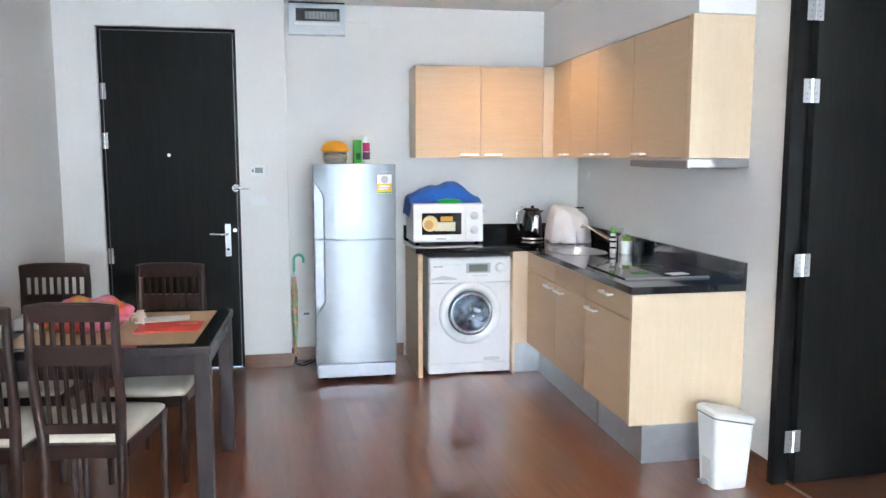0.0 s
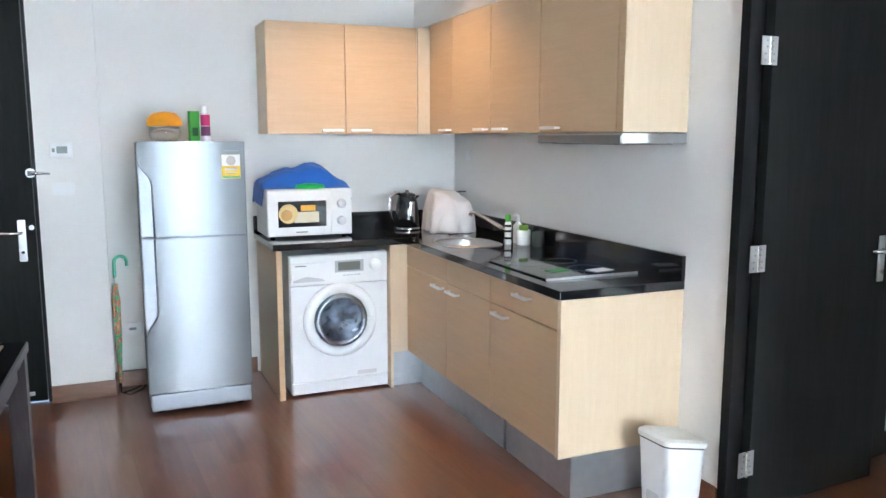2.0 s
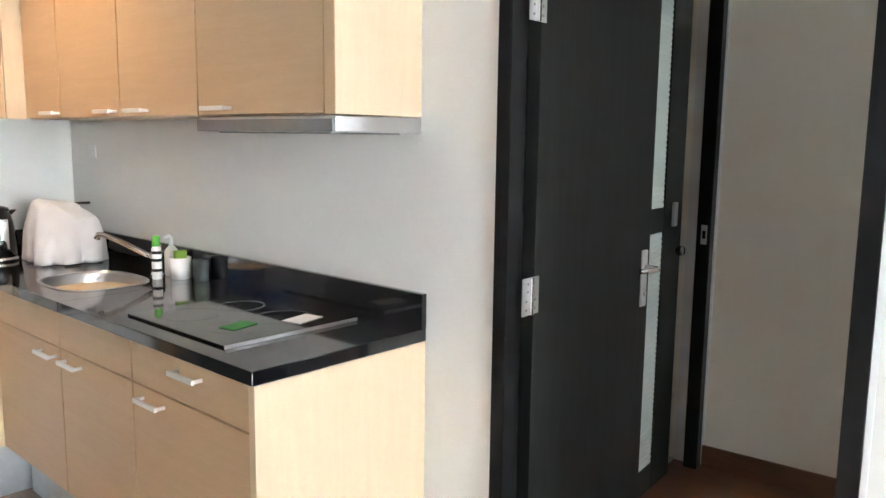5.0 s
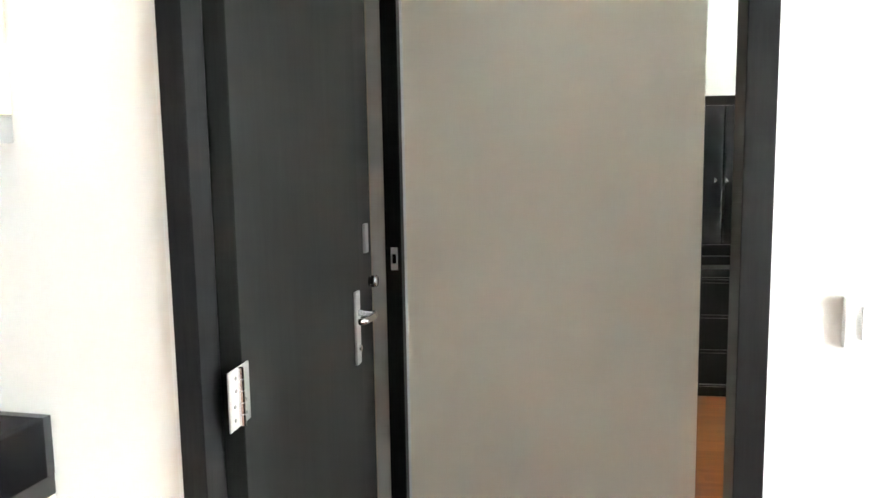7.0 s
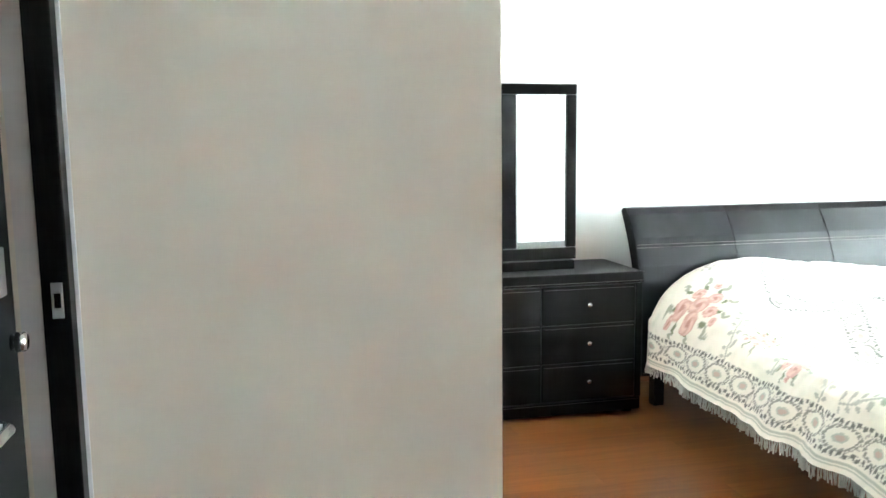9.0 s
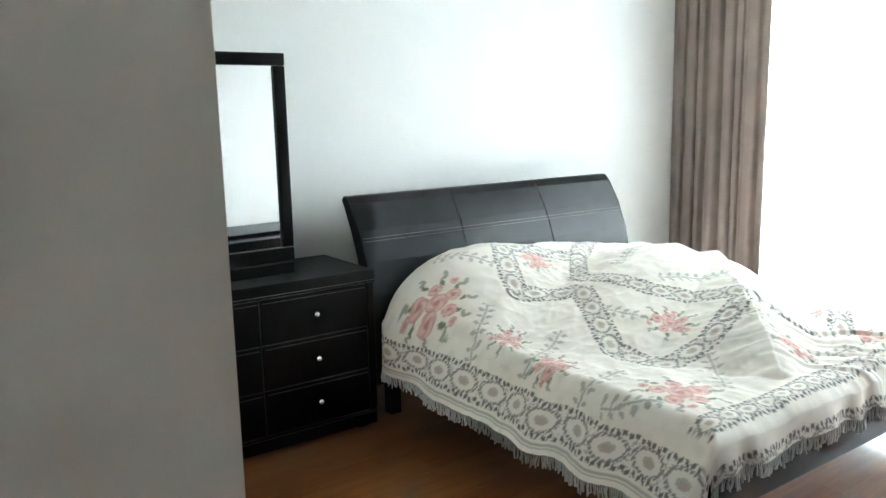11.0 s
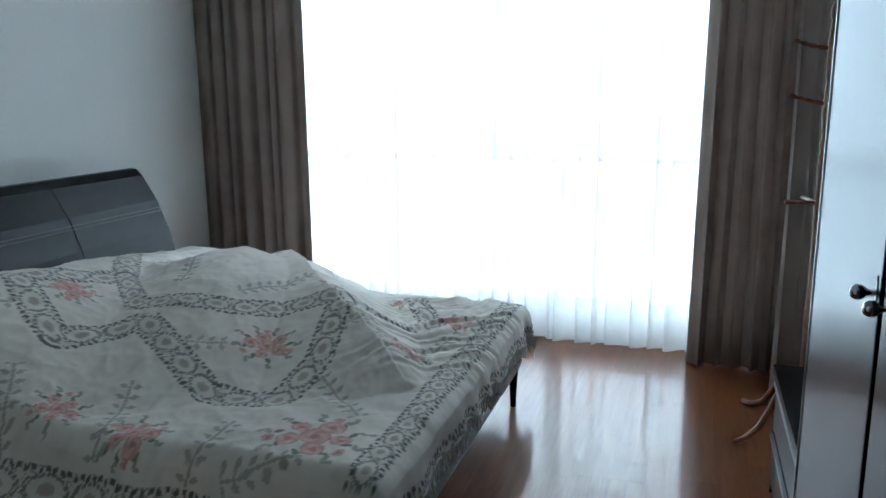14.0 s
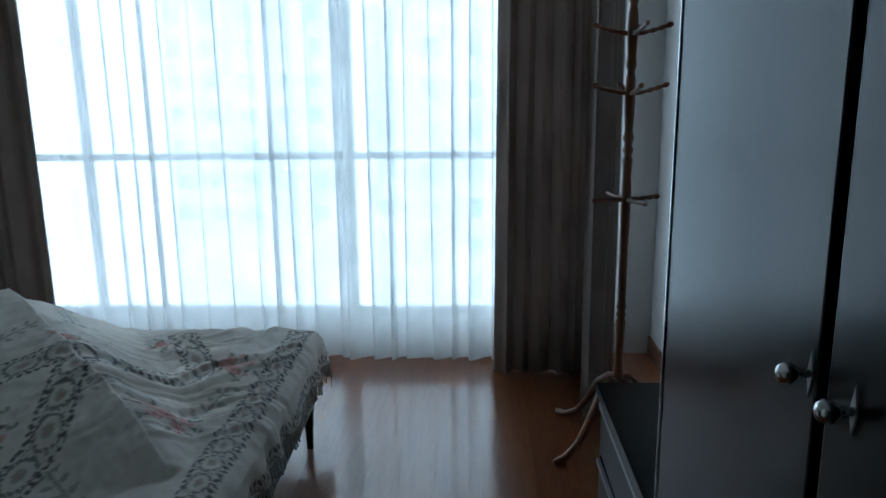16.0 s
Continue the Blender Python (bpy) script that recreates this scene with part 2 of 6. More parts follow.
LEATHER = plain("black_leatherette", (0.0045, 0.0036, 0.0033), 0.36, vary=0.3, scale=9, bump=0.4, bump_scale=240, spec=0.16)
BEDLEATHER = plain("dark_bed_leatherette", (0.010, 0.0105, 0.012), 0.36, vary=0.3, scale=7, bump=0.35, bump_scale=220, spec=0.22)
STITCH = plain("pale_thread", (0.17, 0.16, 0.15), 0.7)
WARD = wood("black_stained_wood", (0.0025, 0.0022, 0.0025), (0.0055, 0.005, 0.005), 0.28, along=(10, 10, 1), scale=4, coat=0.36, bump=0.03, coat_rough=0.14, spec=0.04)
TABLEWOOD = wood("dark_table_wood", (0.016, 0.011, 0.012), (0.044, 0.031, 0.034), 0.33, along=(8, 8, 1), scale=3, coat=0.06, spec=0.3)
CHAIRWOOD = wood("dark_chair_wood", (0.012, 0.005, 0.0035), (0.034, 0.014, 0.010), 0.38, along=(8, 8, 1.5), scale=3, coat=0.1, spec=0.3)
SEATCLOTH = cloth("cream_seat_fabric", (0.62, 0.56, 0.46), through=0.0)
DRAPE = cloth("taupe_drape", (0.38, 0.315, 0.28), through=0.28)
SHEER = cloth("white_sheer", (0.86, 0.865, 0.85), through=0.66, holes=0.22)
PANE = clear_glass("window_glass")
MIRROR = plain("mirror_glass", (0.88, 0.90, 0.90), 0.015, metal=1.0, vary=0.0)
FROST = plain("frosted_glass", (0.42, 0.46, 0.44), 0.35, vary=0.05)
STANDWOOD = wood("turned_teak", (0.13, 0.045, 0.018), (0.28, 0.12, 0.05), 0.3, along=(10, 10, 1), scale=4, coat=0.4)
FLOORWOOD = wood("red_brown_laminate", (0.112, 0.033, 0.013), (0.185, 0.060, 0.025), 0.30, along=(16, 1.0, 1), scale=2.2, coat=1.0, per_piece=0.10, bump=0.02, coat_rough=0.055)
BEDFLOOR = wood("amber_laminate", (0.150, 0.044, 0.013), (0.27, 0.100, 0.032), 0.28, along=(16, 1.0, 1), scale=2.2, coat=0.7, per_piece=0.13, bump=0.02, coat_rough=0.10)
GLOW = glowing("hazy_daylight", (0.93, 0.98, 1.0), 9.0)

# ---- plan ----
XW, XE = -3.62, 0.0          # living room, west and east wall faces
YN, YD = 0.0, -0.17          # kitchen wall, entry door wall
YS = -8.20                   # window wall of both rooms
H = 2.66
T = 0.12                     # partition
XV = 1.70                    # vestibule's far wall
YB = -2.765                  # bathroom door wall
YC = -3.85                   # north wall of the bedroom past the vestibule
XH = 3.97                    # headboard wall
DY0, DY1, DZ = -3.677, -2.752, 2.43   # bedroom doorway, outside of its frame

# ---- walls, ceilings ----
setting("wall_west", boxes((XW - 0.15, XW, YS, YN + 0.1, 0, H)), WALL, "white painted living room wall")
EX0, EX1, EZ = -3.365, -2.438, 2.44
FRAME = NORTH
setting("wall_north", boxes((XW - 0.3, EX0, YD, YN + 0.2, 0, H), (EX0, EX1, YD, YN + 0.2, EZ, H), (EX1, -2.10, YD, YN + 0.2, 0, H), (-2.10, XE + T + 0.4, YN, YN + 0.2, 0, H)), WALL, "white painted kitchen and entry wall")
FRAME = STRAIGHT
setting("wall_partition", boxes((XE, XE + T, YS, DY0, 0, H), (XE, XE + T, DY0, DY1, DZ, H)), WALL, "white painted wall between living room and bedroom")
FRAME = SKEW
setting("wall_kitchen_east", boxes((XE, XE + T, DY1, YN + 0.1, 0, H)), WALL, "white painted wall behind the kitchen worktop")
setting("bulkhead", boxes((-0.30, XE - 0.002, -2.47, YN - 0.057, 2.232, H - 0.002)), WALL, "white boxed bulkhead above the kitchen cabinets")
FRAME = STRAIGHT
BX0, BX1, BZ = 0.64, 1.685, 2.42
setting("wall_bathroom", boxes((XE + T, BX0, YB, YB + T, 0, H), (BX0, BX1, YB, YB + T, BZ, H), (BX1, XV, YB, YB + T, 0, H)), WALL, "beige painted wall round the bathroom door")
setting("wall_vestibule", boxes((XV, XV + T, YC + T, -0.80, 0, H)), VEST, "beige painted vestibule wall")
setting("wall_bedroom_north", boxes((XV, XH + 0.15, YC, YC + T, 0, H)), VEST, "beige painted return wall of the bedroom")
setting("wall_headboard", boxes((XH, XH + 0.15, YS, YC, 0, H)), BEDWALL, "pale painted wall behind the bed")
setting("wall_bathroom_inner", boxes((XE + T, XV, -1.4, -1.3, 0, H)), WALL, "pale bathroom wall")
setting("floor_slab", boxes((XW - 0.3, XH, YS - 0.2, YN + 0.6, -0.2, -0.014)), GREY, "grey screed under the boards")
setting("ceiling_living", boxes((XW - 0.3, XE + 0.02, YS, YN + 0.6, H, H + 0.15)), CEIL, "white ceiling of the living room")
setting("ceiling_bedroom", boxes((XE + 0.021, XH, YS, YN + 0.6, H, H + 0.15)), BEDCEIL, "bedroom ceiling darkened to cut bounced light")

# window walls
LW0, LW1 = -3.00, -0.62
BW0, BW1 = 0.30, 3.72
WZ0, WZ1 = 0.17, 2.52
setting("wall_south", boxes((XW - 0.15, LW0, YS - 0.2, YS, 0, H), (LW1, BW0, YS - 0.2, YS, 0, H), (BW1, XH + 0.15, YS - 0.2, YS, 0, H), (LW0, LW1, YS - 0.2, YS, WZ1, H), (BW0, BW1, YS - 0.2, YS, WZ1, H), (LW0, LW1, YS - 0.2, YS, 0, WZ0), (BW0, BW1, YS - 0.2, YS, 0, WZ0)), BEDWALL, "painted window wall")
FRAMEALU = plain("white_window_frame", (0.62, 0.64, 0.65), 0.4, vary=0.03)


def window(name, x0, x1, cuts, label):
    w = tagged(new(name), label, kind="structure")
    y = YS - 0.12
    part("window_frame", boxes((x0, x0 + 0.05, y - 0.03, y + 0.03, WZ0, WZ1), (x1 - 0.05, x1, y - 0.03, y + 0.03, WZ0, WZ1), (x0 + 0.05, x1 - 0.05, y - 0.03, y + 0.03, WZ0, WZ0 + 0.06), (x0 + 0.05, x1 - 0.05, y - 0.03, y + 0.03, WZ1 - 0.05, WZ1)), FRAMEALU, w)
    part("transom", boxes((x0 + 0.05, x1 - 0.05, y - 0.028, y + 0.028, 1.05, 1.085)), FRAMEALU, w)
    for a, b in zip([x0] + cuts, cuts + [x1]):
        if a > x0:
            part("mullion", boxes((a - 0.016, a + 0.016, y - 0.026, y + 0.026, WZ0 + 0.06, WZ1 - 0.05)), FRAMEALU, w)
        for z0, z1 in ((WZ0 + 0.06, 1.05), (1.085, WZ1 - 0.05)):
            p = part("pane", boxes((a + 0.03, b - 0.03, y - 0.003, y + 0.003, z0, z1)), PANE, w)
            p.visible_shadow = False
    return w


window("window_1", BW0, BW1, [1.725, 3.15], "tall white-framed bedroom window with a low rail")
window("window_2", LW0, LW1, [LW0 + (LW1 - LW0) * k / 4 for k in (1, 2, 3)], "tall white-framed living room window")

# daylight beyond the windows
bm = bmesh.new()
box(bm, -160, 160, -121, -120, -60, 130)
tagged(part("backdrop", bm, GLOW), "white hazy sky beyond the windows", kind="structure")
setting("ground", boxes((-600, 600, -600, 600, -41, -40)), plain("far_ground", (0.28, 0.29, 0.27), 0.9, vary=0.3, scale=0.05), "hazy city ground far below")

# recessed warm downlight over the kitchen
dl = thing("downlight", pose(-0.72, -0.95, H - 0.001), "small recessed warm downlight in the kitchen ceiling", "downlight")
part("ring", lathe([(0.055, -0.004), (0.06, 0.0), (0.042, 0.0), (0.042, -0.004)], 28), WHITEP, dl, smooth=True)
part("lens", lathe([(0.040, -0.0035), (0.040, -0.001)], 24), glowing("warm_lamp_lens", (1.0, 0.72, 0.42), 12.0), dl)
spot = new("downlight_beam", bpy.data.lights.new("downlight_beam", "SPOT"))
spot.data.energy, spot.data.color, spot.data.spot_size, spot.data.spot_blend, spot.data.shadow_soft_size = 16.0, (1.0, 0.68, 0.40), radians(120), 0.6, 0.04
spot.matrix_world = pose(-0.72, -0.95, H - 0.012)

# ---- doors ----


def frame_of(name, x0, x1, y0, y1, z1, wide, along, proud, label):
    """A dark wooden door frame round an opening, in a wall along x or y."""
    f = tagged(new(name), label, kind="structure")
    f.matrix_basis = FRAME
    p = proud
    if along == "y":
        a, b = x0 - p, x1 + p
        # the bedroom half of each jamb is rebated for the leaf
        c = x0 + 0.06
        part("jamb", boxes((a, c, y0 + 0.002, y0 + wide, 0, z1 - wide), (c + 0.0005, b, y0 + 0.002, y0 + 0.012, 0, z1 - wide), bevel=0.002), FRAMEWOOD, f)
        part("jamb", boxes((a, c, y1 - wide, y1 - 0.002, 0, z1 - wide), (c + 0.0005, b, y1 - 0.016, y1 - 0.002, 0, z1 - wide), bevel=0.002), FRAMEWOOD, f)
        part("head", boxes((a, b, y0 + 0.002, y1 - 0.002, z1 - wide + 0.001, z1 - 0.002), bevel=0.003), FRAMEWOOD, f)
    else:
        a, b = y0 - p, y1 + p
        part("jamb", boxes((x0 + 0.002, x0 + wide, a, b, 0, z1 - wide), bevel=0.003), FRAMEWOOD, f)
        part("jamb", boxes((x1 - wide, x1 - 0.002, a, b, 0, z1 - wide), bevel=0.003), FRAMEWOOD, f)
        part("head", boxes((x0 + 0.002, x1 - 0.002, a, b, z1 - wide + 0.001, z1 - 0.002), bevel=0.003), FRAMEWOOD, f)
    return f


def lever(parent, m, plate=0.20, side=1):
    """A steel lever handle on a tall plate; local -y looks away from the door, the lever points to x * side."""
    h = part("handle_plate", boxes((-0.02, 0.02, -0.008, 0, -plate * 0.7, plate * 0.3), bevel=0.003), STEEL, parent)
    h.matrix_basis = m
    bar = part("lever", tube([(0, -0.008, 0), (0, -0.05, 0), (side * 0.012, -0.058, 0), (side * 0.06, -0.058, 0), (side * 0.115, -0.055, 0.004), (side * 0.125, -0.045, 0.004)], 0.0085), CHROME, h, smooth=True)
    key = part("cylinder", lathe([(0.009, -0.014), (0.009, 0)], 14, "y", (0, 0, -plate * 0.48)), CHROME, h)
    return h


def hinge(parent, m, h=0.10, w=0.034):
    """A steel butt hinge, its two wings either side of the knuckle."""
    g = part("hinge", boxes((0.002, w, -0.003, 0, -h / 2, h / 2), (-w, -0.002, -0.003, 0, -h / 2, h / 2), bevel=0.001), STEEL, parent)
    bm = bmesh.new()
    for k in range(5):
        z = -h / 2 + h * k / 5
        tube([(0, -0.006, z + 0.001), (0, -0.006, z + h / 5 - 0.001)], 0.006, 10, bm)
    k = part("knuckle", bm, CHROME, g, smooth=False)
    bm = bmesh.new()
    for sx in (-1, 1):
        for z in (-0.036, -0.012, 0.014, 0.036):
            b2 = lathe([(0.0035, -0.0045), (0.0035, -0.003)], 8, "y", (sx * (0.015 if z > 0 else 0.022), 0, z))
            me = bpy.data.meshes.new("tmp")
            b2.to_mesh(me)
            b2.free()
            bm.from_mesh(me)
            bpy.data.meshes.remove(me)
    part("screw", bm, GREY, g)
    g.matrix_basis = m
    return g


# bedroom door, standing open against the bathroom wall
frame_of("door_frame_1", XE, XE + T, DY0, DY1, DZ, 0.045, "y", 0.012, "black-brown wooden frame of the bedroom door")
bed_door = tagged(new("door_1"), "black-brown bedroom door standing wide open", kind="structure")
part("leaf", boxes((0.085, 0.862, -2.825, -2.785, 0.008, 2.38), bevel=0.002), DOORWOOD, bed_door)
lever(bed_door, pose(0.812, -2.825, 1.045), 0.20, -1)
for z in (0.22, 1.056, 1.842, 2.20):
    hinge(bed_door, pose(0.062, -2.8265, z), 0.105, 0.042)
# bathroom door, ajar
frame_of("door_frame_2", BX0, BX1, YB, YB + 0.05, BZ, 0.055, "x", 0.006, "black-brown wooden frame of the bathroom door")
strike = tagged(new("strike_plate"), "steel strike plate let into the bathroom door frame", kind="structure")
part("plate", boxes((BX1 - 0.0585, BX1 - 0.0555, YB + 0.008, YB + 0.034, 1.035, 1.12), bevel=0.001), STEEL, strike)
part("slot", boxes((BX1 - 0.0595, BX1 - 0.0587, YB + 0.013, YB + 0.028, 1.06, 1.095)), BLACKP, strike)
bath_door = tagged(new("door_2"), "black-brown bathroom door with two frosted glass strips, ajar", kind="structure")
bath_door.matrix_basis = pose(0.70, YB + 0.075, 0, 0, 0, 1.5)
gx0, gx1 = 0.44, 0.60
for d in ((0, gx0, 0.008, 2.36), (gx1, 0.80, 0.008, 2.36)):
    part("stile", boxes((d[0], d[1], -0.02, 0.02, d[2], d[3])), DOORWOOD, bath_door)
for z0, z1 in ((0.008, 0.12), (1.115, 1.215), (2.25, 2.36)):
    part("rail", boxes((gx0 + 0.001, gx1 - 0.001, -0.019, 0.019, z0, z1)), DOORWOOD, bath_door)
for z0, z1 in ((0.12, 1.115), (1.215, 2.25)):
    part("glass_strip", boxes((gx0 + 0.001, gx1 - 0.001, -0.012, 0.0, z0, z1), *[(gx0 + 0.001, gx1 - 0.001, -0.015, -0.012, z0 + 0.004 + 0.022 * k, z0 + 0.015 + 0.022 * k) for k in range(int((z1 - z0) / 0.022))]), FROST, bath_door, "ribbed frosted glass strip")
part("latch_plate", boxes((0.68, 0.72, -0.032, -0.02, 1.13, 1.23), bevel=0.003), STEEL, bath_door)
part("lock_knob", lathe([(0.018, -0.05), (0.022, -0.045), (0.022, -0.03), (0.012, -0.026), (0.02, -0.02)], 16, "y", (0.765, 0, 1.02)), CHROME, bath_door, smooth=True)

# entry door
FRAME = NORTH
frame_of("door_frame_3", EX0, EX1, YD + 0.03, YN + 0.15, EZ, 0.022, "x", 0.0, "dark frame of the entry door")
entry = tagged(new("door_3"), "black-brown closed entry door", kind="structure")
entry.matrix_basis = FRAME
part("leaf", boxes((EX0 + 0.026, EX1 - 0.026, YD + 0.035, YD + 0.08, 0.01, EZ - 0.026), bevel=0.002), DOORWOOD, entry)
lever(entry, pose(EX1 - 0.095, YD + 0.035, 0.995), 0.235, -1)
part("peephole", lathe([(0.012, -0.004), (0.012, 0)], 14, "y", (-2.92, YD + 0.035, 1.56)), CHROME, entry)
part("cylinder", lathe([(0.014, -0.006), (0.014, 0)], 14, "y", (EX1 - 0.045, YD + 0.035, 1.02)), STEEL, entry)
part("door_stop", boxes((EX1 - 0.13, EX1 - 0.09, YD + 0.02, YD + 0.035, 0.05, 0.07), bevel=0.002), STEEL, entry)
for z in (0.85, 1.66, 2.0):
    hinge(entry, pose(EX0 + 0.026, YD + 0.032, z), 0.11, 0.018)
FRAME = STRAIGHT

# skirting boards
for k, (d, wall) in enumerate((((EX1, -2.10, YD - 0.014, YD - 0.001, 0, 0.10), "entry"), ((-2.085, -1.24, YN - 0.014, YN - 0.001, 0, 0.10), "kitchen"), ((-2.099, -2.086, YD - 0.0, YN - 0.015, 0, 0.10), "niche"), ((XW, EX0, YD - 0.014, YD - 0.001, 0, 0.10), "entry"), ((-0.014, -0.001, DY1 + 0.002, -2.49, 0, 0.10), "kitchen"), ((-0.014, -0.001, YS, DY0 - 0.002, 0, 0.10), "living room"), ((XW + 0.001, XW + 0.014, YS, YD - 0.015, 0, 0.10), "living room"), ((XV - 0.014, XV - 0.001, YC + 0.001, YB - 0.007, 0, 0.10), "vestibule"), ((XV - 0.014, XH - 0.001, YC - 0.014, YC - 0.001, 0, 0.10), "bedroom"), ((XH - 0.014, XH - 0.001, YS, YC - 0.015, 0, 0.10), "bedroom"), ((XE + T + 0.001, XE + T + 0.014, YS, DY0 - 0.002, 0, 0.10), "bedroom"))):
    FRAME = SKEW if k == 4 else NORTH if k < 4 else STRAIGHT
    setting("baseboard", boxes(d, bevel=0.002), SKIRT, "reddish-brown wooden skirting board of the " + wall)
FRAME = STRAIGHT
setting("corner_trim", boxes((-0.006, -0.001, DY0 - 0.012, DY0 + 0.001, 0, DZ + 0.01), (-0.006, -0.001, DY1 - 0.001, DY1 + 0.008, 0, DZ + 0.01)), WHITEP, "white bead along the bedroom door frame")
setting("corner_bead", boxes((XV - 0.008, XV - 0.001, YB - 0.012, YB - 0.001, 0.101, H - 0.01)), WHITEP, "white bead in the vestibule corner")

# ---- kitchen ----


def bar_handle(parent, m, w=0.13):
    """A slim steel bow handle that stands off the front; local -y looks out, the bar runs along x."""
    bm = boxes((-w / 2, w / 2, -0.034, -0.024, -0.007, 0.007), (-w / 2, -w / 2 + 0.008, -0.024, 0, -0.005, 0.005), (w / 2 - 0.008, w / 2, -0.024, 0, -0.005, 0.005), bevel=0.0015)
    h = part("handle", bm, HANDLE, parent, "brushed steel bow handle")
    h.matrix_basis = m
    return h


def east_unit(name, y0, y1, z0, z1, depth, fronts, label, group, plinth=False):
    """A cabinet on the east wall. fronts: (y0, y1, z0, z1, handle y, handle z, part name)."""
    c = thing(name, pose(-0.004, 0, 0), label, "cabinet", group)
    g = 0.018
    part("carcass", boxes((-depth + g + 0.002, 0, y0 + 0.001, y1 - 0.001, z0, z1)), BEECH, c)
    # thin dark sheet added behind the fronts so their joints look shaded
    part("joint_shade_sheet", boxes((-depth + g + 0.0002, -depth + g + 0.0018, y0 + 0.003, y1 - 0.003, z0 + 0.003, z1 - 0.003)), SHADOWGAP, c, "dark sheet that stands in for shade in the joints between the fronts")
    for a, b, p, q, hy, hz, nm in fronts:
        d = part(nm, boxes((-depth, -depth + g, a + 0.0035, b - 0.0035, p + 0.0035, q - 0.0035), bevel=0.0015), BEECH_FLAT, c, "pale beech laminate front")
        if hy is not None:
            bar_handle(d, pose(-depth, hy, hz, 0, 0, -90))
    if plinth:
        part("plinth", boxes((-depth + 0.095, -depth + 0.111, y0 + 0.03, y1, 0, z0 - 0.003)), ALU, c, "brushed aluminium plinth")
        part("plinth_side", boxes((-depth + 0.111, -0.05, y0 + 0.03, y0 + 0.046, 0, z0 - 0.003)), ALU, c, "brushed aluminium plinth")
    return c


FRAME = SKEW
BZ0, BZ1 = 0.222, 0.880
east_unit("base_cabinet", -1.855, -0.717, BZ0, BZ1, 0.60, [(-1.855, -1.33, 0.752, BZ1, None, 0, "false_front"), (-1.33, -0.717, 0.752, BZ1, None, 0, "false_front"), (-1.855, -1.33, BZ0, 0.752, -1.44, 0.716, "door"), (-1.33, -0.717, BZ0, 0.752, -1.235, 0.716, "door")], "pale beech sink base cabinet with two doors and steel handles", "kitchen base cabinets", True)
ec = east_unit("base_cabinet", -2.468, -1.856, BZ0, BZ1, 0.60, [(-2.468, -1.856, 0.752, BZ1, -2.19, 0.842, "drawer"), (-2.468, -1.856, BZ0, 0.752, -1.985, 0.716, "door")], "pale beech base cabinet with one drawer over a door", "kitchen base cabinets", True)
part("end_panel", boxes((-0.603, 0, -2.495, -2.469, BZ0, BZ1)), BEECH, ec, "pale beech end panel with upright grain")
FRAME = NORTH
fl = thing("filler_panel", pose(0, 0, 0), "pale beech filler panel beside the washing machine", "panel")
part("upright", boxes((-0.543, -0.527, -0.672, -0.06, 0.0, BZ1)), BEECH, fl)
part("return", boxes((-0.526, -0.432, -0.660, -0.645, BZ0, BZ1)), BEECH, fl)
part("plinth", boxes((-0.526, -0.325, -0.63, -0.618, 0.0, BZ0 - 0.003)), ALU, fl)
sp = thing("side_panel", pose(0, 0, 0), "pale beech side panel carrying the worktop end", "panel")
part("board", boxes((-1.220, -1.188, -0.6535, -0.004, 0.0, BZ1)), BEECH, sp)
part("edge_band", boxes((-1.2195, -1.1885, -0.6555, -0.6537, 0.001, BZ1 - 0.001)), BEECH_FLAT, sp, "thin beech edge band")


def slab_with_hole(bm, x0, x1, y0, y1, z0, z1, cx, cy, rx, ry, n=40):
    """A slab with a rounded opening right through it."""
    def outer(a):
        u, v = math.cos(a), math.sin(a)
        k = min((x1 - cx) / u if u > 1e-6 else (x0 - cx) / u if u < -1e-6 else 9, (y1 - cy) / v if v > 1e-6 else (y0 - cy) / v if v < -1e-6 else 9)
        return cx + k * u, cy + k * v
    angles = sorted([2 * math.pi * k / n for k in range(n)] + [math.atan2(y - cy, x - cx) % (2 * math.pi) for x in (x0, x1) for y in (y0, y1)])
    rows = []
    for a in angles:
        u, v = math.cos(a), math.sin(a)
        r = (abs(u) ** 3 + abs(v) ** 3) ** (-1 / 3)
        ix, iy = cx + rx * r * u, cy + ry * r * v
        ox, oy = outer(a)
        rows.append([bm.verts.new(p) for p in ((ix, iy, z0), (ix, iy, z1), (ox, oy, z1), (ox, oy, z0))])
    for a, b in zip(rows, rows[1:] + rows[:1]):
        for k in range(4):
            bm.faces.new((a[k], b[k], b[(k + 1) % 4], a[(k + 1) % 4]))


FRAME = SKEW
SZ0, SZ1 = 0.883, 0.920
SCX, SCY, SRX, SRY = -0.36, -1.06, 0.165, 0.20
wt = thing("worktop", pose(0, 0, 0), "polished black granite worktop in an L shape", "worktop")
bm = bmesh.new()
slab_with_hole(bm, -0.615, -0.004, -1.36, -0.715, SZ0, SZ1, SCX, SCY, SRX, SRY)
bmesh.ops.recalc_face_normals(bm, faces=bm.faces)
part("slab", bm, GRANITE, wt)
part("slab", boxes((-0.615, -0.004, -2.498, -1.3605, SZ0, SZ1), bevel=0.002), GRANITE, wt)
part("slab", boxes((-1.407, -0.004, -0.7145, -0.059, SZ0, SZ1), bevel=0.002), GRANITE, wt)
part("upstand", boxes((-0.022, -0.003, -2.498, -0.078, SZ1, 1.026), bevel=0.001), GRANITE, wt)
part("upstand", boxes((-1.407, -0.004, -0.077, -0.058, SZ1, 1.026), bevel=0.001), GRANITE, wt)
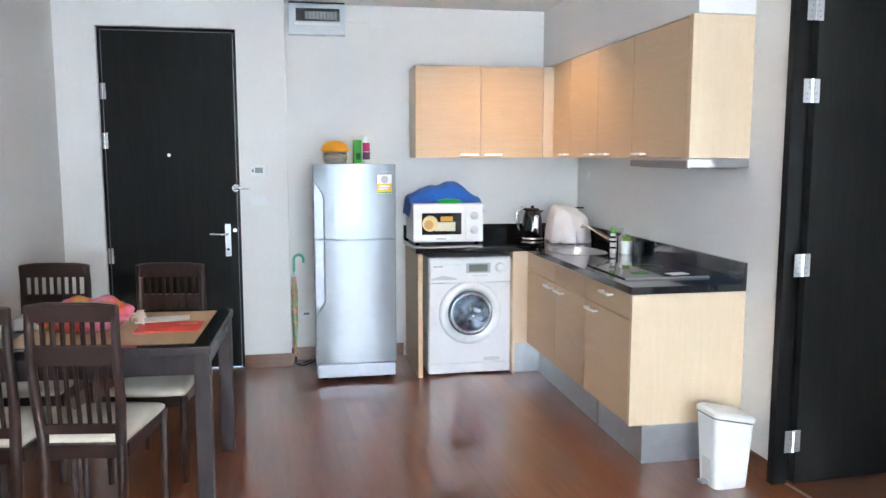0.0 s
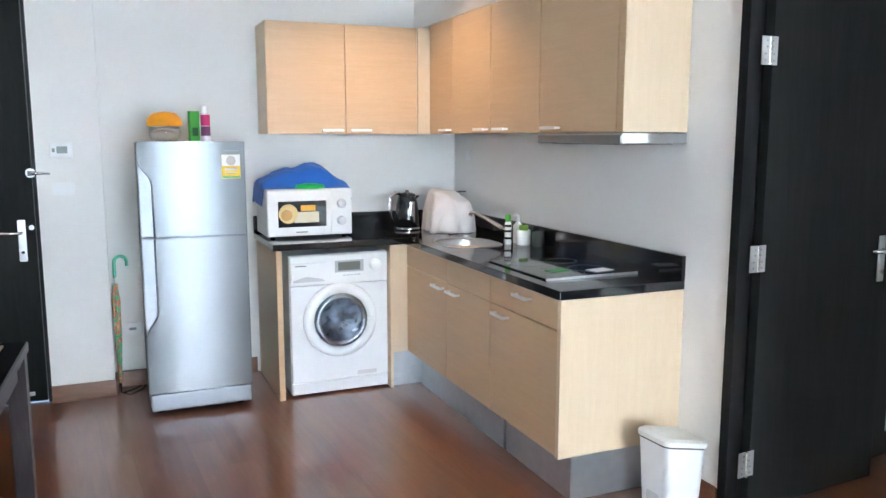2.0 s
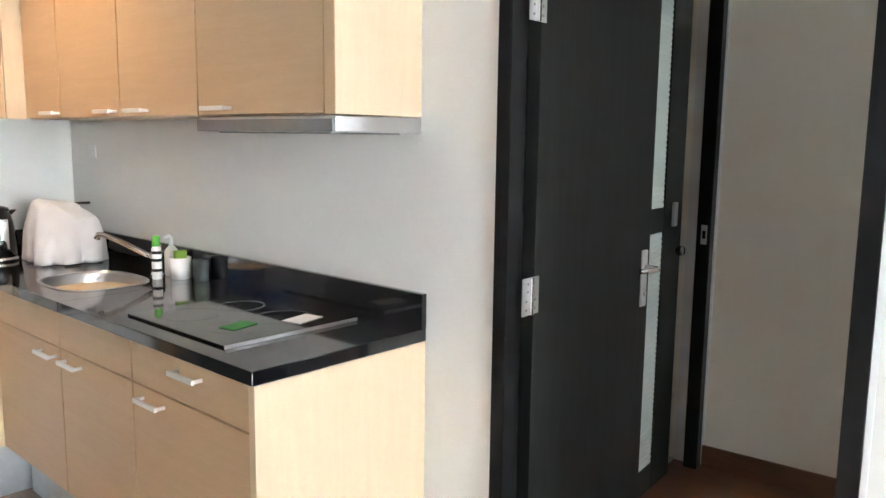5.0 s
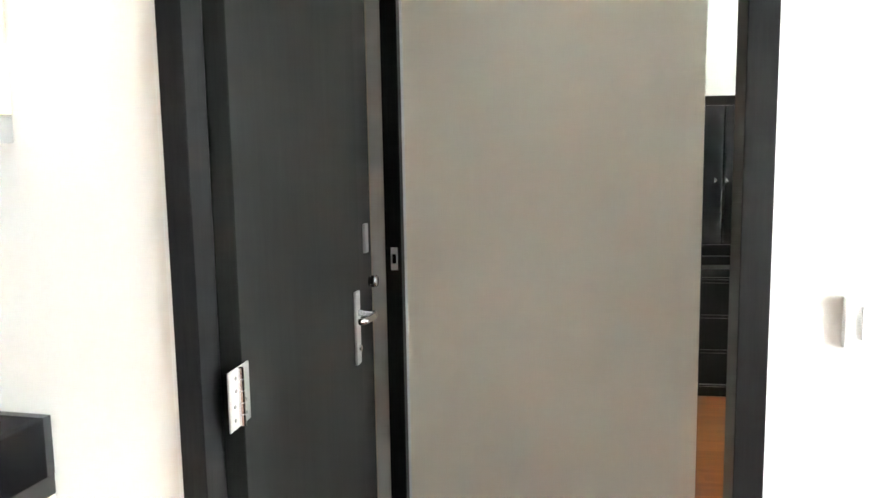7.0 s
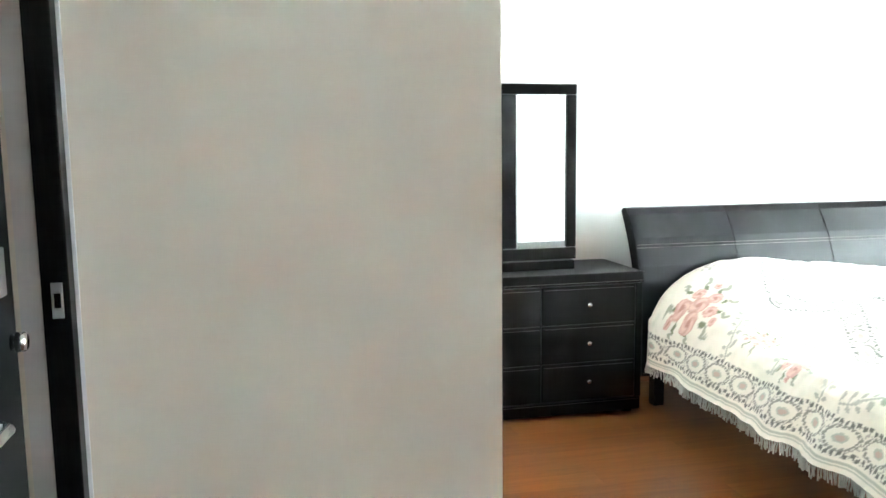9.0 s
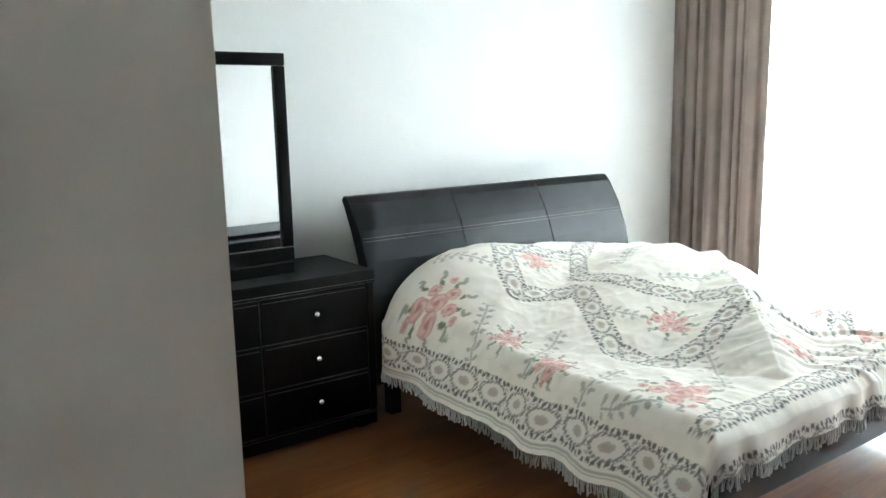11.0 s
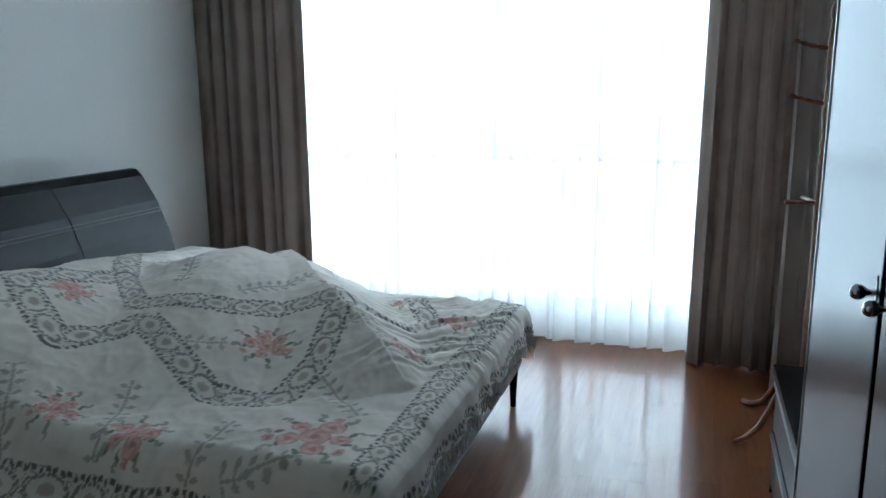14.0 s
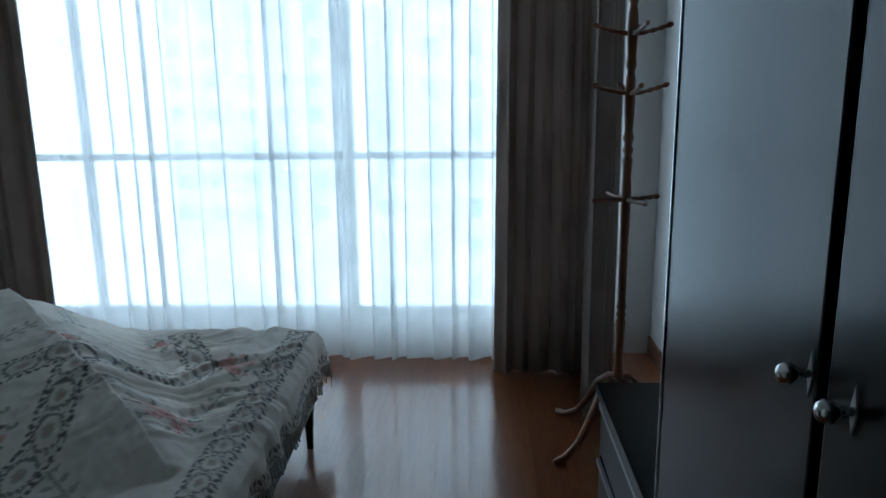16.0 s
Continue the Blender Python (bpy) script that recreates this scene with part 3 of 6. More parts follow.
# sink
sk = thing("sink", pose(SCX, SCY, SZ1), "round-cornered stainless steel sink bowl let into granite", "sink")
bm = bmesh.new()
rings = []
for f, z in ((1.06, 0.0005), (1.06, 0.003), (0.985, 0.003), (0.97, -0.004), (0.95, -0.03), (0.90, -0.14), (0.80, -0.165), (0.12, -0.172)):
    ring = []
    for k in range(48):
        a = 2 * math.pi * k / 48
        u, v = math.cos(a), math.sin(a)
        r = (abs(u) ** 3 + abs(v) ** 3) ** (-1 / 3)
        ring.append(bm.verts.new((SRX * f * r * u, SRY * f * r * v, z)))
    rings.append(ring)
for a, b in zip(rings, rings[1:]):
    for k in range(48):
        bm.faces.new((a[k], a[(k + 1) % 48], b[(k + 1) % 48], b[k]))
bm.faces.new(rings[-1])
bmesh.ops.recalc_face_normals(bm, faces=bm.faces)
part("bowl", bm, STEEL, sk, smooth=True)
part("drain", lathe([(0.035, -0.1735), (0.035, -0.168), (0.012, -0.169)], 20), CHROME, sk)
fa = thing("tap", pose(-0.125, -1.115, SZ1), "chrome mixer tap with a long slanting spout beside the sink", "tap")
part("body", lathe([(0.028, 0), (0.028, 0.006), (0.021, 0.012), (0.021, 0.075), (0.023, 0.080), (0.023, 0.098), (0.012, 0.106)], 24), CHROME, fa, smooth=True)
part("spout", tube([(0, 0, 0.060), (-0.045, 0.04, 0.095), (-0.10, 0.09, 0.135), (-0.15, 0.135, 0.165), (-0.165, 0.15, 0.165), (-0.17, 0.155, 0.148)], [0.012, 0.012, 0.011, 0.011, 0.012, 0.012]), CHROME, fa, smooth=True)
part("lever", tube([(0, 0, 0.104), (-0.006, -0.02, 0.116), (-0.016, -0.06, 0.126)], [0.009, 0.006, 0.007]), CHROME, fa, smooth=True)
# hob
hb = thing("hob", pose(-0.03, 0, SZ1), "black glass induction hob lying on the granite", "hob")
part("glass", boxes((-0.515, -0.055, -2.272, -1.72, 0.0005, 0.007), bevel=0.002), DARKGLASS, hb)
part("trim", boxes((-0.519, -0.052, -2.279, -2.274, 0.0005, 0.010)), STEEL, hb)
for cx, cy, r in ((-0.38, -2.10, 0.075), (-0.20, -2.10, 0.09), (-0.38, -1.87, 0.09), (-0.20, -1.87, 0.075)):
    part("ring_mark", tube([(cx + r * math.cos(2 * math.pi * k / 40), cy + r * math.sin(2 * math.pi * k / 40), 0.007) for k in range(41)], 0.0008, 4), GREY, hb, "thin grey cooking zone ring")
for nm, x0, x1, y0, y1, mat, lab in (("label", -0.44, -0.34, -2.13, -2.07, plain("green_sticker", (0.05, 0.28, 0.06), 0.5), "small green sticker on the hob"), ("label", -0.26, -0.15, -2.20, -2.13, WHITEP, "folded white paper label on the hob")):
    st = thing("hob_" + nm, pose((x0 + x1) / 2, (y0 + y1) / 2, SZ1 + 0.0078, 0, 0, 12), lab, "label")
    part("sheet", boxes(((x0 - x1) / 2, (x1 - x0) / 2, (y0 - y1) / 2, (y1 - y0) / 2, 0, 0.0015), bevel=0.0004), mat, st)

# wall cabinets
UZ0, UZ1 = 1.543, 2.222
for y0, y1, hy, lab in ((-0.755, -0.397, -0.684, "pale beech wall cabinet in the kitchen corner"), (-1.276, -0.756, -1.185, "pale beech wall cabinet with its handle to one side"), (-1.803, -1.277, -1.42, "pale beech wall cabinet above the worktop"), (-2.428, -1.804, -1.93, "pale beech wall cabinet above the extractor hood")):
    east_unit("wall_cabinet", y0, y1, UZ0, UZ1, 0.322, [(y0, y1, UZ0, UZ1, hy, UZ0 + 0.022, "door")], lab, "kitchen wall cabinets")
ep = thing("cabinet_end_panel", pose(0, 0, 0), "pale beech end panel of the wall cabinets", "panel")
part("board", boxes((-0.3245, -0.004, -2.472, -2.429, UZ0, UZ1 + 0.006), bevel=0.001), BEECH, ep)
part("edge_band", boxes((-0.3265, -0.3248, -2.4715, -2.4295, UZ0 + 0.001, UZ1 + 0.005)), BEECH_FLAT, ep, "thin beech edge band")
FRAME = NORTH
for x0, x1, hx in ((-1.185, -0.704, -0.79), (-0.703, -0.232, -0.61)):
    c = thing("wall_cabinet", pose(0, -0.004, 0), "pale beech wall cabinet above the microwave", "cabinet", "kitchen wall cabinets")
    part("carcass", boxes((x0 + 0.001, x1 - 0.001, -0.298, 0, UZ0, UZ1 - 0.02)), BEECH, c)
    d = part("door", boxes((x0 + 0.0015, x1 - 0.0015, -0.318, -0.300, UZ0 + 0.0015, UZ1 - 0.0215), bevel=0.0015), BEECH_FLAT, c, "pale beech laminate front")
    bar_handle(d, pose(hx, -0.318, UZ0 + 0.022))
cf = thing("corner_filler", pose(0, 0, 0), "narrow pale beech filler in the cabinet corner", "panel")
part("strip", boxes((-0.231, -0.153, -0.335, -0.318, UZ0, UZ1 - 0.02)), BEECH, cf)
FRAME = SKEW
hd = thing("extractor_hood", pose(0, 0, 0), "slim steel extractor hood under the wall cabinet", "hood")
part("shell", boxes((-0.328, -0.006, -2.474, -1.81, UZ0 - 0.047, UZ0 - 0.003), bevel=0.004), STEEL, hd)
part("front_strip", boxes((-0.336, -0.329, -2.472, -1.812, UZ0 - 0.046, UZ0 - 0.012), bevel=0.002), HOODSTEEL, hd)
part("filter", boxes((-0.30, -0.04, -2.42, -1.88, UZ0 - 0.051, UZ0 - 0.047)), GREY, hd)

# washing machine
FRAME = NORTH
wa = thing("washing_machine", pose(-0.845, -0.34, 0), "white front-loading washing machine under the worktop", "washing machine")
part("body", boxes((-0.298, 0.298, -0.27, 0.28, 0.012, 0.846), bevel=0.008), ENAMEL, wa)
fy = -0.27
part("front_panel", boxes((-0.294, 0.294, fy - 0.022, fy - 0.001, 0.085, 0.665), bevel=0.006), ENAMEL, wa)
part("kick_panel", boxes((-0.294, 0.294, fy - 0.018, fy - 0.001, 0.014, 0.082), bevel=0.004), ENAMEL, wa)
part("control_panel", boxes((-0.294, 0.294, fy - 0.026, fy - 0.001, 0.668, 0.842), bevel=0.008), WHITEP, wa)
dr = part("detergent_drawer", boxes((-0.288, -0.06, fy - 0.032, fy - 0.026, 0.69, 0.80), bevel=0.004), WHITEP, wa)
part("drawer_grip", prism([(-0.28, 0.69), (-0.09, 0.69), (-0.11, 0.705), (-0.20, 0.722), (-0.28, 0.70)], fy - 0.036, fy - 0.032), plain("pale_grey_plastic", (0.55, 0.56, 0.58), 0.4), dr)
part("display", boxes((-0.01, 0.125, fy - 0.029, fy - 0.026, 0.745, 0.795), bevel=0.001), plain("lcd_grey", (0.16, 0.17, 0.15), 0.2), wa, "grey display window")
part("display_frame", boxes((-0.03, 0.145, fy - 0.0275, fy - 0.0261, 0.735, 0.805)), plain("panel_grey", (0.42, 0.43, 0.44), 0.4), wa)
part("dial", lathe([(0.030, -0.028), (0.034, -0.02), (0.036, 0)], 28, "y", (0.215, fy - 0.026, 0.77)), WHITEP, wa, smooth=True)
part("brand_bar", boxes((-0.265, -0.20, fy - 0.0335, fy - 0.0322, 0.782, 0.788)), GREY, wa)
bm = bmesh.new()
for k in range(5):
    box(bm, 0.02 + k * 0.022, 0.034 + k * 0.022, fy - 0.030, fy - 0.026, 0.713, 0.720)
part("button", bm, plain("button_grey", (0.5, 0.5, 0.52), 0.4), wa)
dc = (0.0, fy - 0.022, 0.450)
wd_ = part("door", lathe([(0.225, 0.0), (0.222, -0.010), (0.205, -0.018), (0.165, -0.022), (0.162, -0.008)], 48, "y", dc), ENAMEL, wa, "round white porthole door", smooth=True)
part("ring", lathe([(0.162, -0.012), (0.156, -0.030), (0.142, -0.036), (0.126, -0.030), (0.122, -0.010)], 48, "y", dc), plain("dull_chrome_ring", (0.24, 0.26, 0.30), 0.25, metal=0.9), wd_, "dull chrome ring", smooth=True)
# strong light and dark blotches in the glass colour stand in for reflections
part("glass", lathe([(0.124, -0.024), (0.116, -0.020), (0.10, 0.0), (0.06, 0.012), (0.005, 0.016)], 40, "y", dc), plain("porthole_painted_reflections", (0.10, 0.11, 0.13), 0.08, metal=0.5, vary=0.95, scale=16, coat=0.6), wd_, "dark porthole glass with reflections painted in", smooth=True)
part("grip", boxes((0.155, 0.20, fy - 0.05, fy - 0.038, 0.395, 0.455), bevel=0.005), ENAMEL, wd_)
part("energy_sticker", boxes((0.10, 0.22, fy - 0.0225, fy - 0.0221, 0.10, 0.125)), plain("sticker_grey", (0.6, 0.6, 0.62), 0.5), wa)
for sx in (-0.25, 0.25):
    part("foot", lathe([(0.022, 0.0), (0.022, 0.013)], 14, "z", (sx, -0.22, 0)), BLACKP, wa)

# fridge
fx, fyy = -1.650, -0.355
fr = thing("fridge", pose(fx, fyy, 0), "silver two-door fridge with S-shaped grips", "fridge")
hw = 0.272
part("cabinet", boxes((-hw, hw, -0.235, 0.27, 0.03, 1.495), bevel=0.010), plain("grey_fridge_side", (0.30, 0.31, 0.33), 0.4, metal=0.3), fr)
def s_door(z0, z1, top):
    zc0, zc1 = (z0, z1 - 0.10) if top else (z1 - 0.53, z1)
    n = 12
    pts = [(hw, z0), (hw, z1)]
    if top:
        pts += [(-hw, z1)]
        for k in range(n + 1):
            f = k / n
            s = f * f * (3 - 2 * f)
            pts.append((-hw + 0.062 * s, zc1 - 0.13 * f))
        pts.append((-hw + 0.062, z0))
    else:
        pts.append((-hw + 0.062, z1))
        for k in range(n + 1):
            f = k / n
            s = f * f * (3 - 2 * f)
            pts.append((-hw + 0.062 * (1 - s), zc0 + 0.13 - 0.13 * f))
        pts.append((-hw, z0))
    bm = prism(pts, -0.30, -0.242)
    for k in range(-5, 6):
        bmesh.ops.bisect_plane(bm, geom=bm.verts[:] + bm.edges[:] + bm.faces[:], plane_co=(k * hw / 6, 0, 0), plane_no=(1, 0, 0))
    for v in bm.verts:
        if v.co.y < -0.29:
            v.co.y -= 0.016 * (1 - (v.co.x / hw) ** 2)
    return bm
d1 = part("freezer_door", s_door(0.995, 1.50, True), SILVER, fr, "silver freezer door")
d2 = part("fridge_door", s_door(0.135, 0.985, False), SILVER, fr, "silver fridge door")
GRIP = plain("dark_silver_grip", (0.17, 0.18, 0.20), 0.32, metal=0.5)
TRIM = plain("dark_trim_plastic", (0.10, 0.11, 0.125), 0.4)
def s_edge(z0, z1, top):
    """Points along the curved edge of a door, in x and z, from above to below."""
    n = 12
    bend = [(k / n, (k / n) ** 2 * (3 - 2 * k / n)) for k in range(n + 1)]
    if top:
        return [(-hw + 0.062 * q, z1 - 0.10 - 0.13 * f) for f, q in bend] + [(-hw + 0.062, z0)]
    return [(-hw + 0.062, z1)] + [(-hw + 0.062 * (1 - q), z1 - 0.40 - 0.13 * f) for f, q in bend]
for d, z0, z1, top in ((d1, 0.998, 1.50, True), (d2, 0.135, 0.982, False)):
    edge = s_edge(z0, z1, top)
    part("grip", prism([(-hw + 0.002, edge[0][1])] + [(x - 0.001, z) for x, z in edge] + [(-hw + 0.002, edge[-1][1])], -0.284, -0.243), GRIP, d, "grey moulded grip panel")
    part("grip_edge", tube([(x + 0.001, -0.300 - 0.016 * (1 - (x / hw) ** 2), z) for x, z in edge], 0.004, 6), TRIM, d, "dark line along the curved grip", smooth=True)
for sx in (-1, 1):
    part("edge_trim", boxes((sx * (hw + 0.0015) - 0.003, sx * (hw + 0.0015) + 0.003, -0.2985, -0.243, 0.137, 1.498)), TRIM, fr, "dark edge of the doors")
part("divider", boxes((-hw + 0.006, hw - 0.002, -0.314, -0.2965, 0.984, 0.996), bevel=0.002), TRIM, fr, "dark strip between the doors")
part("kickplate", boxes((-hw + 0.004, hw - 0.004, -0.30, -0.24, 0.03, 0.125), bevel=0.008), GRIP, fr)
ON_BOW = pose(0.2, -0.3075, 0, 0, 0, 4.9) @ Matrix.Translation((-0.2, 0.30, 0))
part("brand_plate", boxes((0.165, 0.245, -0.3012, -0.3003, 1.447, 1.453)), GREY, d1).matrix_basis = ON_BOW
lb = part("energy_label", boxes((0.150, 0.250, -0.3015, -0.3003, 1.300, 1.43), bevel=0.0002), plain("label_yellow", (0.75, 0.50, 0.02), 0.5), d1, "yellow energy label")
lb.matrix_basis = ON_BOW
part("label_top", boxes((0.151, 0.249, -0.3022, -0.3016, 1.368, 1.429)), WHITEP, lb)
part("label_dial", lathe([(0.026, -0.3026), (0.026, -0.3022)], 20, "y", (0.20, 0, 1.396)), plain("label_dial_grey", (0.42, 0.40, 0.38), 0.5), lb)
part("label_foot", boxes((0.152, 0.248, -0.3022, -0.3016, 1.303, 1.312)), plain("label_green", (0.02, 0.25, 0.08), 0.5), lb)
part("label_text", boxes((0.165, 0.235, -0.3022, -0.3016, 1.345, 1.356), (0.165, 0.225, -0.3022, -0.3016, 1.330, 1.336)), WHITEP, lb)
for sx in (-0.22, 0.22):
    part("foot", lathe([(0.025, 0.0), (0.025, 0.031)], 14, "z", (sx, -0.2, 0)), BLACKP, fr)
# things on the fridge
ZT = 1.5
jr = thing("jar_with_cap", pose(-1.770, -0.475, ZT), "clear round jar with an orange cap", "jar")
part("jar", lathe([(0.05, 0), (0.072, 0.01), (0.085, 0.04), (0.08, 0.075), (0.07, 0.085)], 28), clear_glass("jar_plastic", 0.05, (0.92, 0.92, 0.9)), jr, smooth=True)
part("contents", lathe([(0.04, 0.006), (0.06, 0.02), (0.06, 0.045), (0.02, 0.055)], 20), plain("pale_contents", (0.66, 0.62, 0.56), 0.7), jr, smooth=True)
part("cap", lathe([(0.092, 0.082), (0.094, 0.10), (0.084, 0.13), (0.06, 0.152), (0.01, 0.162)], 28), plain("orange_plastic", (0.88, 0.36, 0.01), 0.35), jr, "orange domed cap", smooth=True)
bx = thing("carton", pose(-1.615, -0.455, ZT, 0, 0, 15), "slim green cardboard carton on the fridge", "carton")
part("box", boxes((-0.026, 0.026, -0.018, 0.018, 0, 0.165), bevel=0.001), plain("green_card", (0.08, 0.42, 0.05), 0.5), bx)
part("label", boxes((-0.016, 0.016, -0.0195, -0.0185, 0.03, 0.075)), plain("dark_green", (0.01, 0.10, 0.02), 0.5), bx)
cn = thing("spray_can", pose(-1.555, -0.475, ZT), "white and pink spray can with a white cap", "spray can")
part("can", lathe([(0.024, 0), (0.025, 0.004), (0.025, 0.145), (0.022, 0.152)], 24), WHITEP, cn, smooth=True)
part("band", lathe([(0.0256, 0.085), (0.0256, 0.146)], 24), plain("magenta_print", (0.55, 0.02, 0.15), 0.4), cn)
part("print", lathe([(0.0257, 0.03), (0.0257, 0.082)], 24), plain("dark_print", (0.12, 0.03, 0.10), 0.4), cn)
part("cap", lathe([(0.019, 0.152), (0.019, 0.195), (0.015, 0.20)], 20), WHITEP, cn)

# microwave and cloth
mw = thing("microwave", pose(-0.962, -0.24, SZ1), "white microwave oven with food pictures on its door", "microwave")
part("body", boxes((-0.258, 0.258, -0.165, 0.19, 0.012, 0.292), bevel=0.006), WHITEP, mw)
md = part("door", boxes((-0.256, 0.125, -0.188, -0.166, 0.016, 0.288), bevel=0.004), WHITEP, mw)
part("window", boxes((-0.195, 0.095, -0.190, -0.1885, 0.07, 0.225), bevel=0.001), DARKGLASS, md, "dark door window")
st = part("sticker", lathe([(0.058, -0.1915), (0.058, -0.1905)], 28, "y", (-0.135, 0, 0.15)), plain("sticker_cream", (0.75, 0.58, 0.25), 0.5), md, "round food sticker")
part("sticker_bowl", lathe([(0.034, -0.1925), (0.034, -0.1917)], 22, "y", (-0.145, 0, 0.142)), plain("sticker_ochre", (0.55, 0.30, 0.08), 0.5), st)
part("sticker", boxes((-0.10, 0.05, -0.1915, -0.1905, 0.095, 0.16)), plain("sticker_white", (0.72, 0.66, 0.5), 0.5), md)
part("sticker", boxes((-0.06, 0.03, -0.1917, -0.1905, 0.165, 0.20)), plain("sticker_gold", (0.78, 0.42, 0.04), 0.5), md)
pn = part("control_panel", boxes((0.127, 0.256, -0.186, -0.166, 0.016, 0.288), bevel=0.004), WHITEP, mw)
for z in (0.10, 0.205):
    k = part("knob", lathe([(0.022, -0.026), (0.027, -0.02), (0.028, 0)], 24, "y", (0.19, -0.186, z)), plain("knob_grey_white", (0.66, 0.67, 0.69), 0.35), pn, smooth=True)
part("brand_bar", boxes((-0.09, -0.02, -0.1895, -0.1885, 0.035, 0.042)), GREY, md)
for sx in (-0.22, 0.22):
    for sy in (-0.13, 0.15):
        part("foot", lathe([(0.015, 0), (0.015, 0.013)], 12, "z", (sx, sy, 0)), BLACKP, mw)
gt = thing("green_lid", pose(-0.94, -0.30, SZ1 + 0.2935), "bright green plastic lid under the cloth", "lid")
part("dome", lathe([(0.10, 0), (0.10, 0.006), (0.085, 0.022), (0.04, 0.030), (0.005, 0.032)], 28), plain("green_plastic", (0.02, 0.45, 0.10), 0.35), gt, smooth=True)
bc = thing("blue_cloth", pose(-0.962, -0.22, SZ1 + 0.294), "rumpled bright blue cloth draped over the microwave", "cloth")
bm = bmesh.new()
nx, ny = 60, 40
grid = []
for i in range(nx + 1):
    for j in range(ny + 1):
        u, v = -0.345 + 0.66 * i / nx, -0.14 + 0.33 * j / ny
        x, z = u, 0.0
        hump = 0.125 * math.exp(-((u - 0.085) / 0.13) ** 2) + 0.085 * math.exp(-((u + 0.12) / 0.13) ** 2) + 0.018
        hump *= 0.55 + 0.45 * math.exp(-((v - 0.06) / 0.14) ** 2)
        front = min(1, max(0, (v + 0.135) / 0.10))
        hump *= front * front * (3 - 2 * front)
        z = hump + 0.012 * noise.noise((u * 14, v * 14, 3.1)) + 0.006 * noise.noise((u * 40, v * 40, 1.1))
        over = max(0, abs(u + 0.005) - 0.262)
        if over > 0:
            x = math.copysign(0.266 + 0.18 * over, u)
            z = z - over * 1.4
        if v < -0.06:
            z *= 0.9
        grid.append(bm.verts.new((x, v, max(z, 0.004) if over == 0 else z)))
for i in range(nx):
    for j in range(ny):
        a = i * (ny + 1) + j
        bm.faces.new((grid[a], grid[a + ny + 1], grid[a + ny + 2], grid[a + 1]))
blue = part("cloth", bm, cloth("blue_towel", (0.03, 0.13, 0.52), through=0.05, weave=500), bc, smooth=True)
sol = blue.modifiers.new("thickness", "SOLIDIFY")
sol.thickness = 0.004

# kettle
ke = thing("kettle", pose(-0.275, -0.24, SZ1), "black and chrome electric kettle on its base", "kettle")
part("base", lathe([(0.085, 0), (0.085, 0.016), (0.078, 0.022)], 32), CHROME, ke, smooth=True)
part("body", lathe([(0.076, 0.024), (0.082, 0.03), (0.080, 0.09), (0.070, 0.17), (0.060, 0.215), (0.056, 0.222)], 36), plain("black_enamel", (0.006, 0.006, 0.007), 0.08, coat=0.6), ke, smooth=True)
part("window", boxes((-0.008, 0.026, -0.079, -0.066, 0.055, 0.19), bevel=0.004), CHROME, ke, "bright chrome water gauge")
part("lid", lathe([(0.056, 0.222), (0.054, 0.235), (0.03, 0.243), (0.012, 0.245), (0.012, 0.258), (0.004, 0.262)], 28), BLACKP, ke, smooth=True)
part("handle", tube([(-0.05, 0, 0.235), (-0.085, -0.01, 0.245), (-0.125, -0.02, 0.22), (-0.13, -0.02, 0.15), (-0.115, -0.015, 0.08), (-0.085, -0.01, 0.055)], [0.012, 0.013, 0.013, 0.012, 0.011, 0.010]), CHROME, ke, "chrome loop handle", smooth=True)
part("spout", prism([(0.05, 0.19), (0.085, 0.225), (0.052, 0.222)], -0.018, 0.018, 0.002), BLACKP, ke)

# dish rack with towel
dk_ = thing("dish_rack", pose(-0.045, -0.42, SZ1), "dark wire dish rack standing in the corner", "dish rack")
bm = bmesh.new()
for z in (0.01, 0.09, 0.165):
    tube([(-0.07, -0.09, z), (0.09, -0.09, z), (0.09, 0.10, z), (-0.07, 0.10, z), (-0.07, -0.09, z)], 0.0035, 6, bm)
part("frame", bm, BLACKP, dk_)
for k in range(9):
    y = -0.085 + k * 0.022
    part("wire", tube([(-0.07, y, 0.008), (-0.07, y, 0.165)], 0.0022, 6), BLACKP, dk_)
part("top_bar", tube([(-0.10, 0.1, 0.245), (0.12, 0.02, 0.25)], 0.006), BLACKP, dk_)
tw = thing("dish_towel", pose(-0.045, -0.42, SZ1), "white and pale pink towel hung over the dish rack", "towel")
bm = bmesh.new()
grid = []
nx, ny = 40, 50
for i in range(nx + 1):
    for j in range(ny + 1):
        u, v = i / nx * 2 - 1, j / ny * 2 - 1
        r = max((abs(u) ** 2.8 + abs(v) ** 2.8) ** (1 / 2.8), 1e-4)
        hang = max(0, r - 0.46) / 0.54
        side = min(r, 0.46 + 0.10 * math.tanh((r - 0.46) * 6) if r > 0.46 else r) / r
        x, y = 0.0 + 0.265 * u * side, 0.005 + 0.315 * v * side
        z = 0.258 - 0.03 * min(1, r / 0.5) ** 2 - 0.225 * min(1, hang) - 0.05 * u * (1 - hang) - 0.05 * max(0, -v)
        turn = math.atan2(v, u)
        wr = 0.024 * noise.noise((u * 2.6, v * 2.6, 0.4)) + 0.009 * noise.noise((u * 8, v * 8, 2.0))
        ripple = 0.020 * min(1, hang) * math.sin(turn * 9 + 2 * noise.noise((u, v, 1.0)))
        x += wr + ripple * math.cos(turn)
        y += 0.7 * wr + ripple * math.sin(turn)
        grid.append(bm.verts.new((min(x, 0.128), y, max(z + wr, 0.006))))
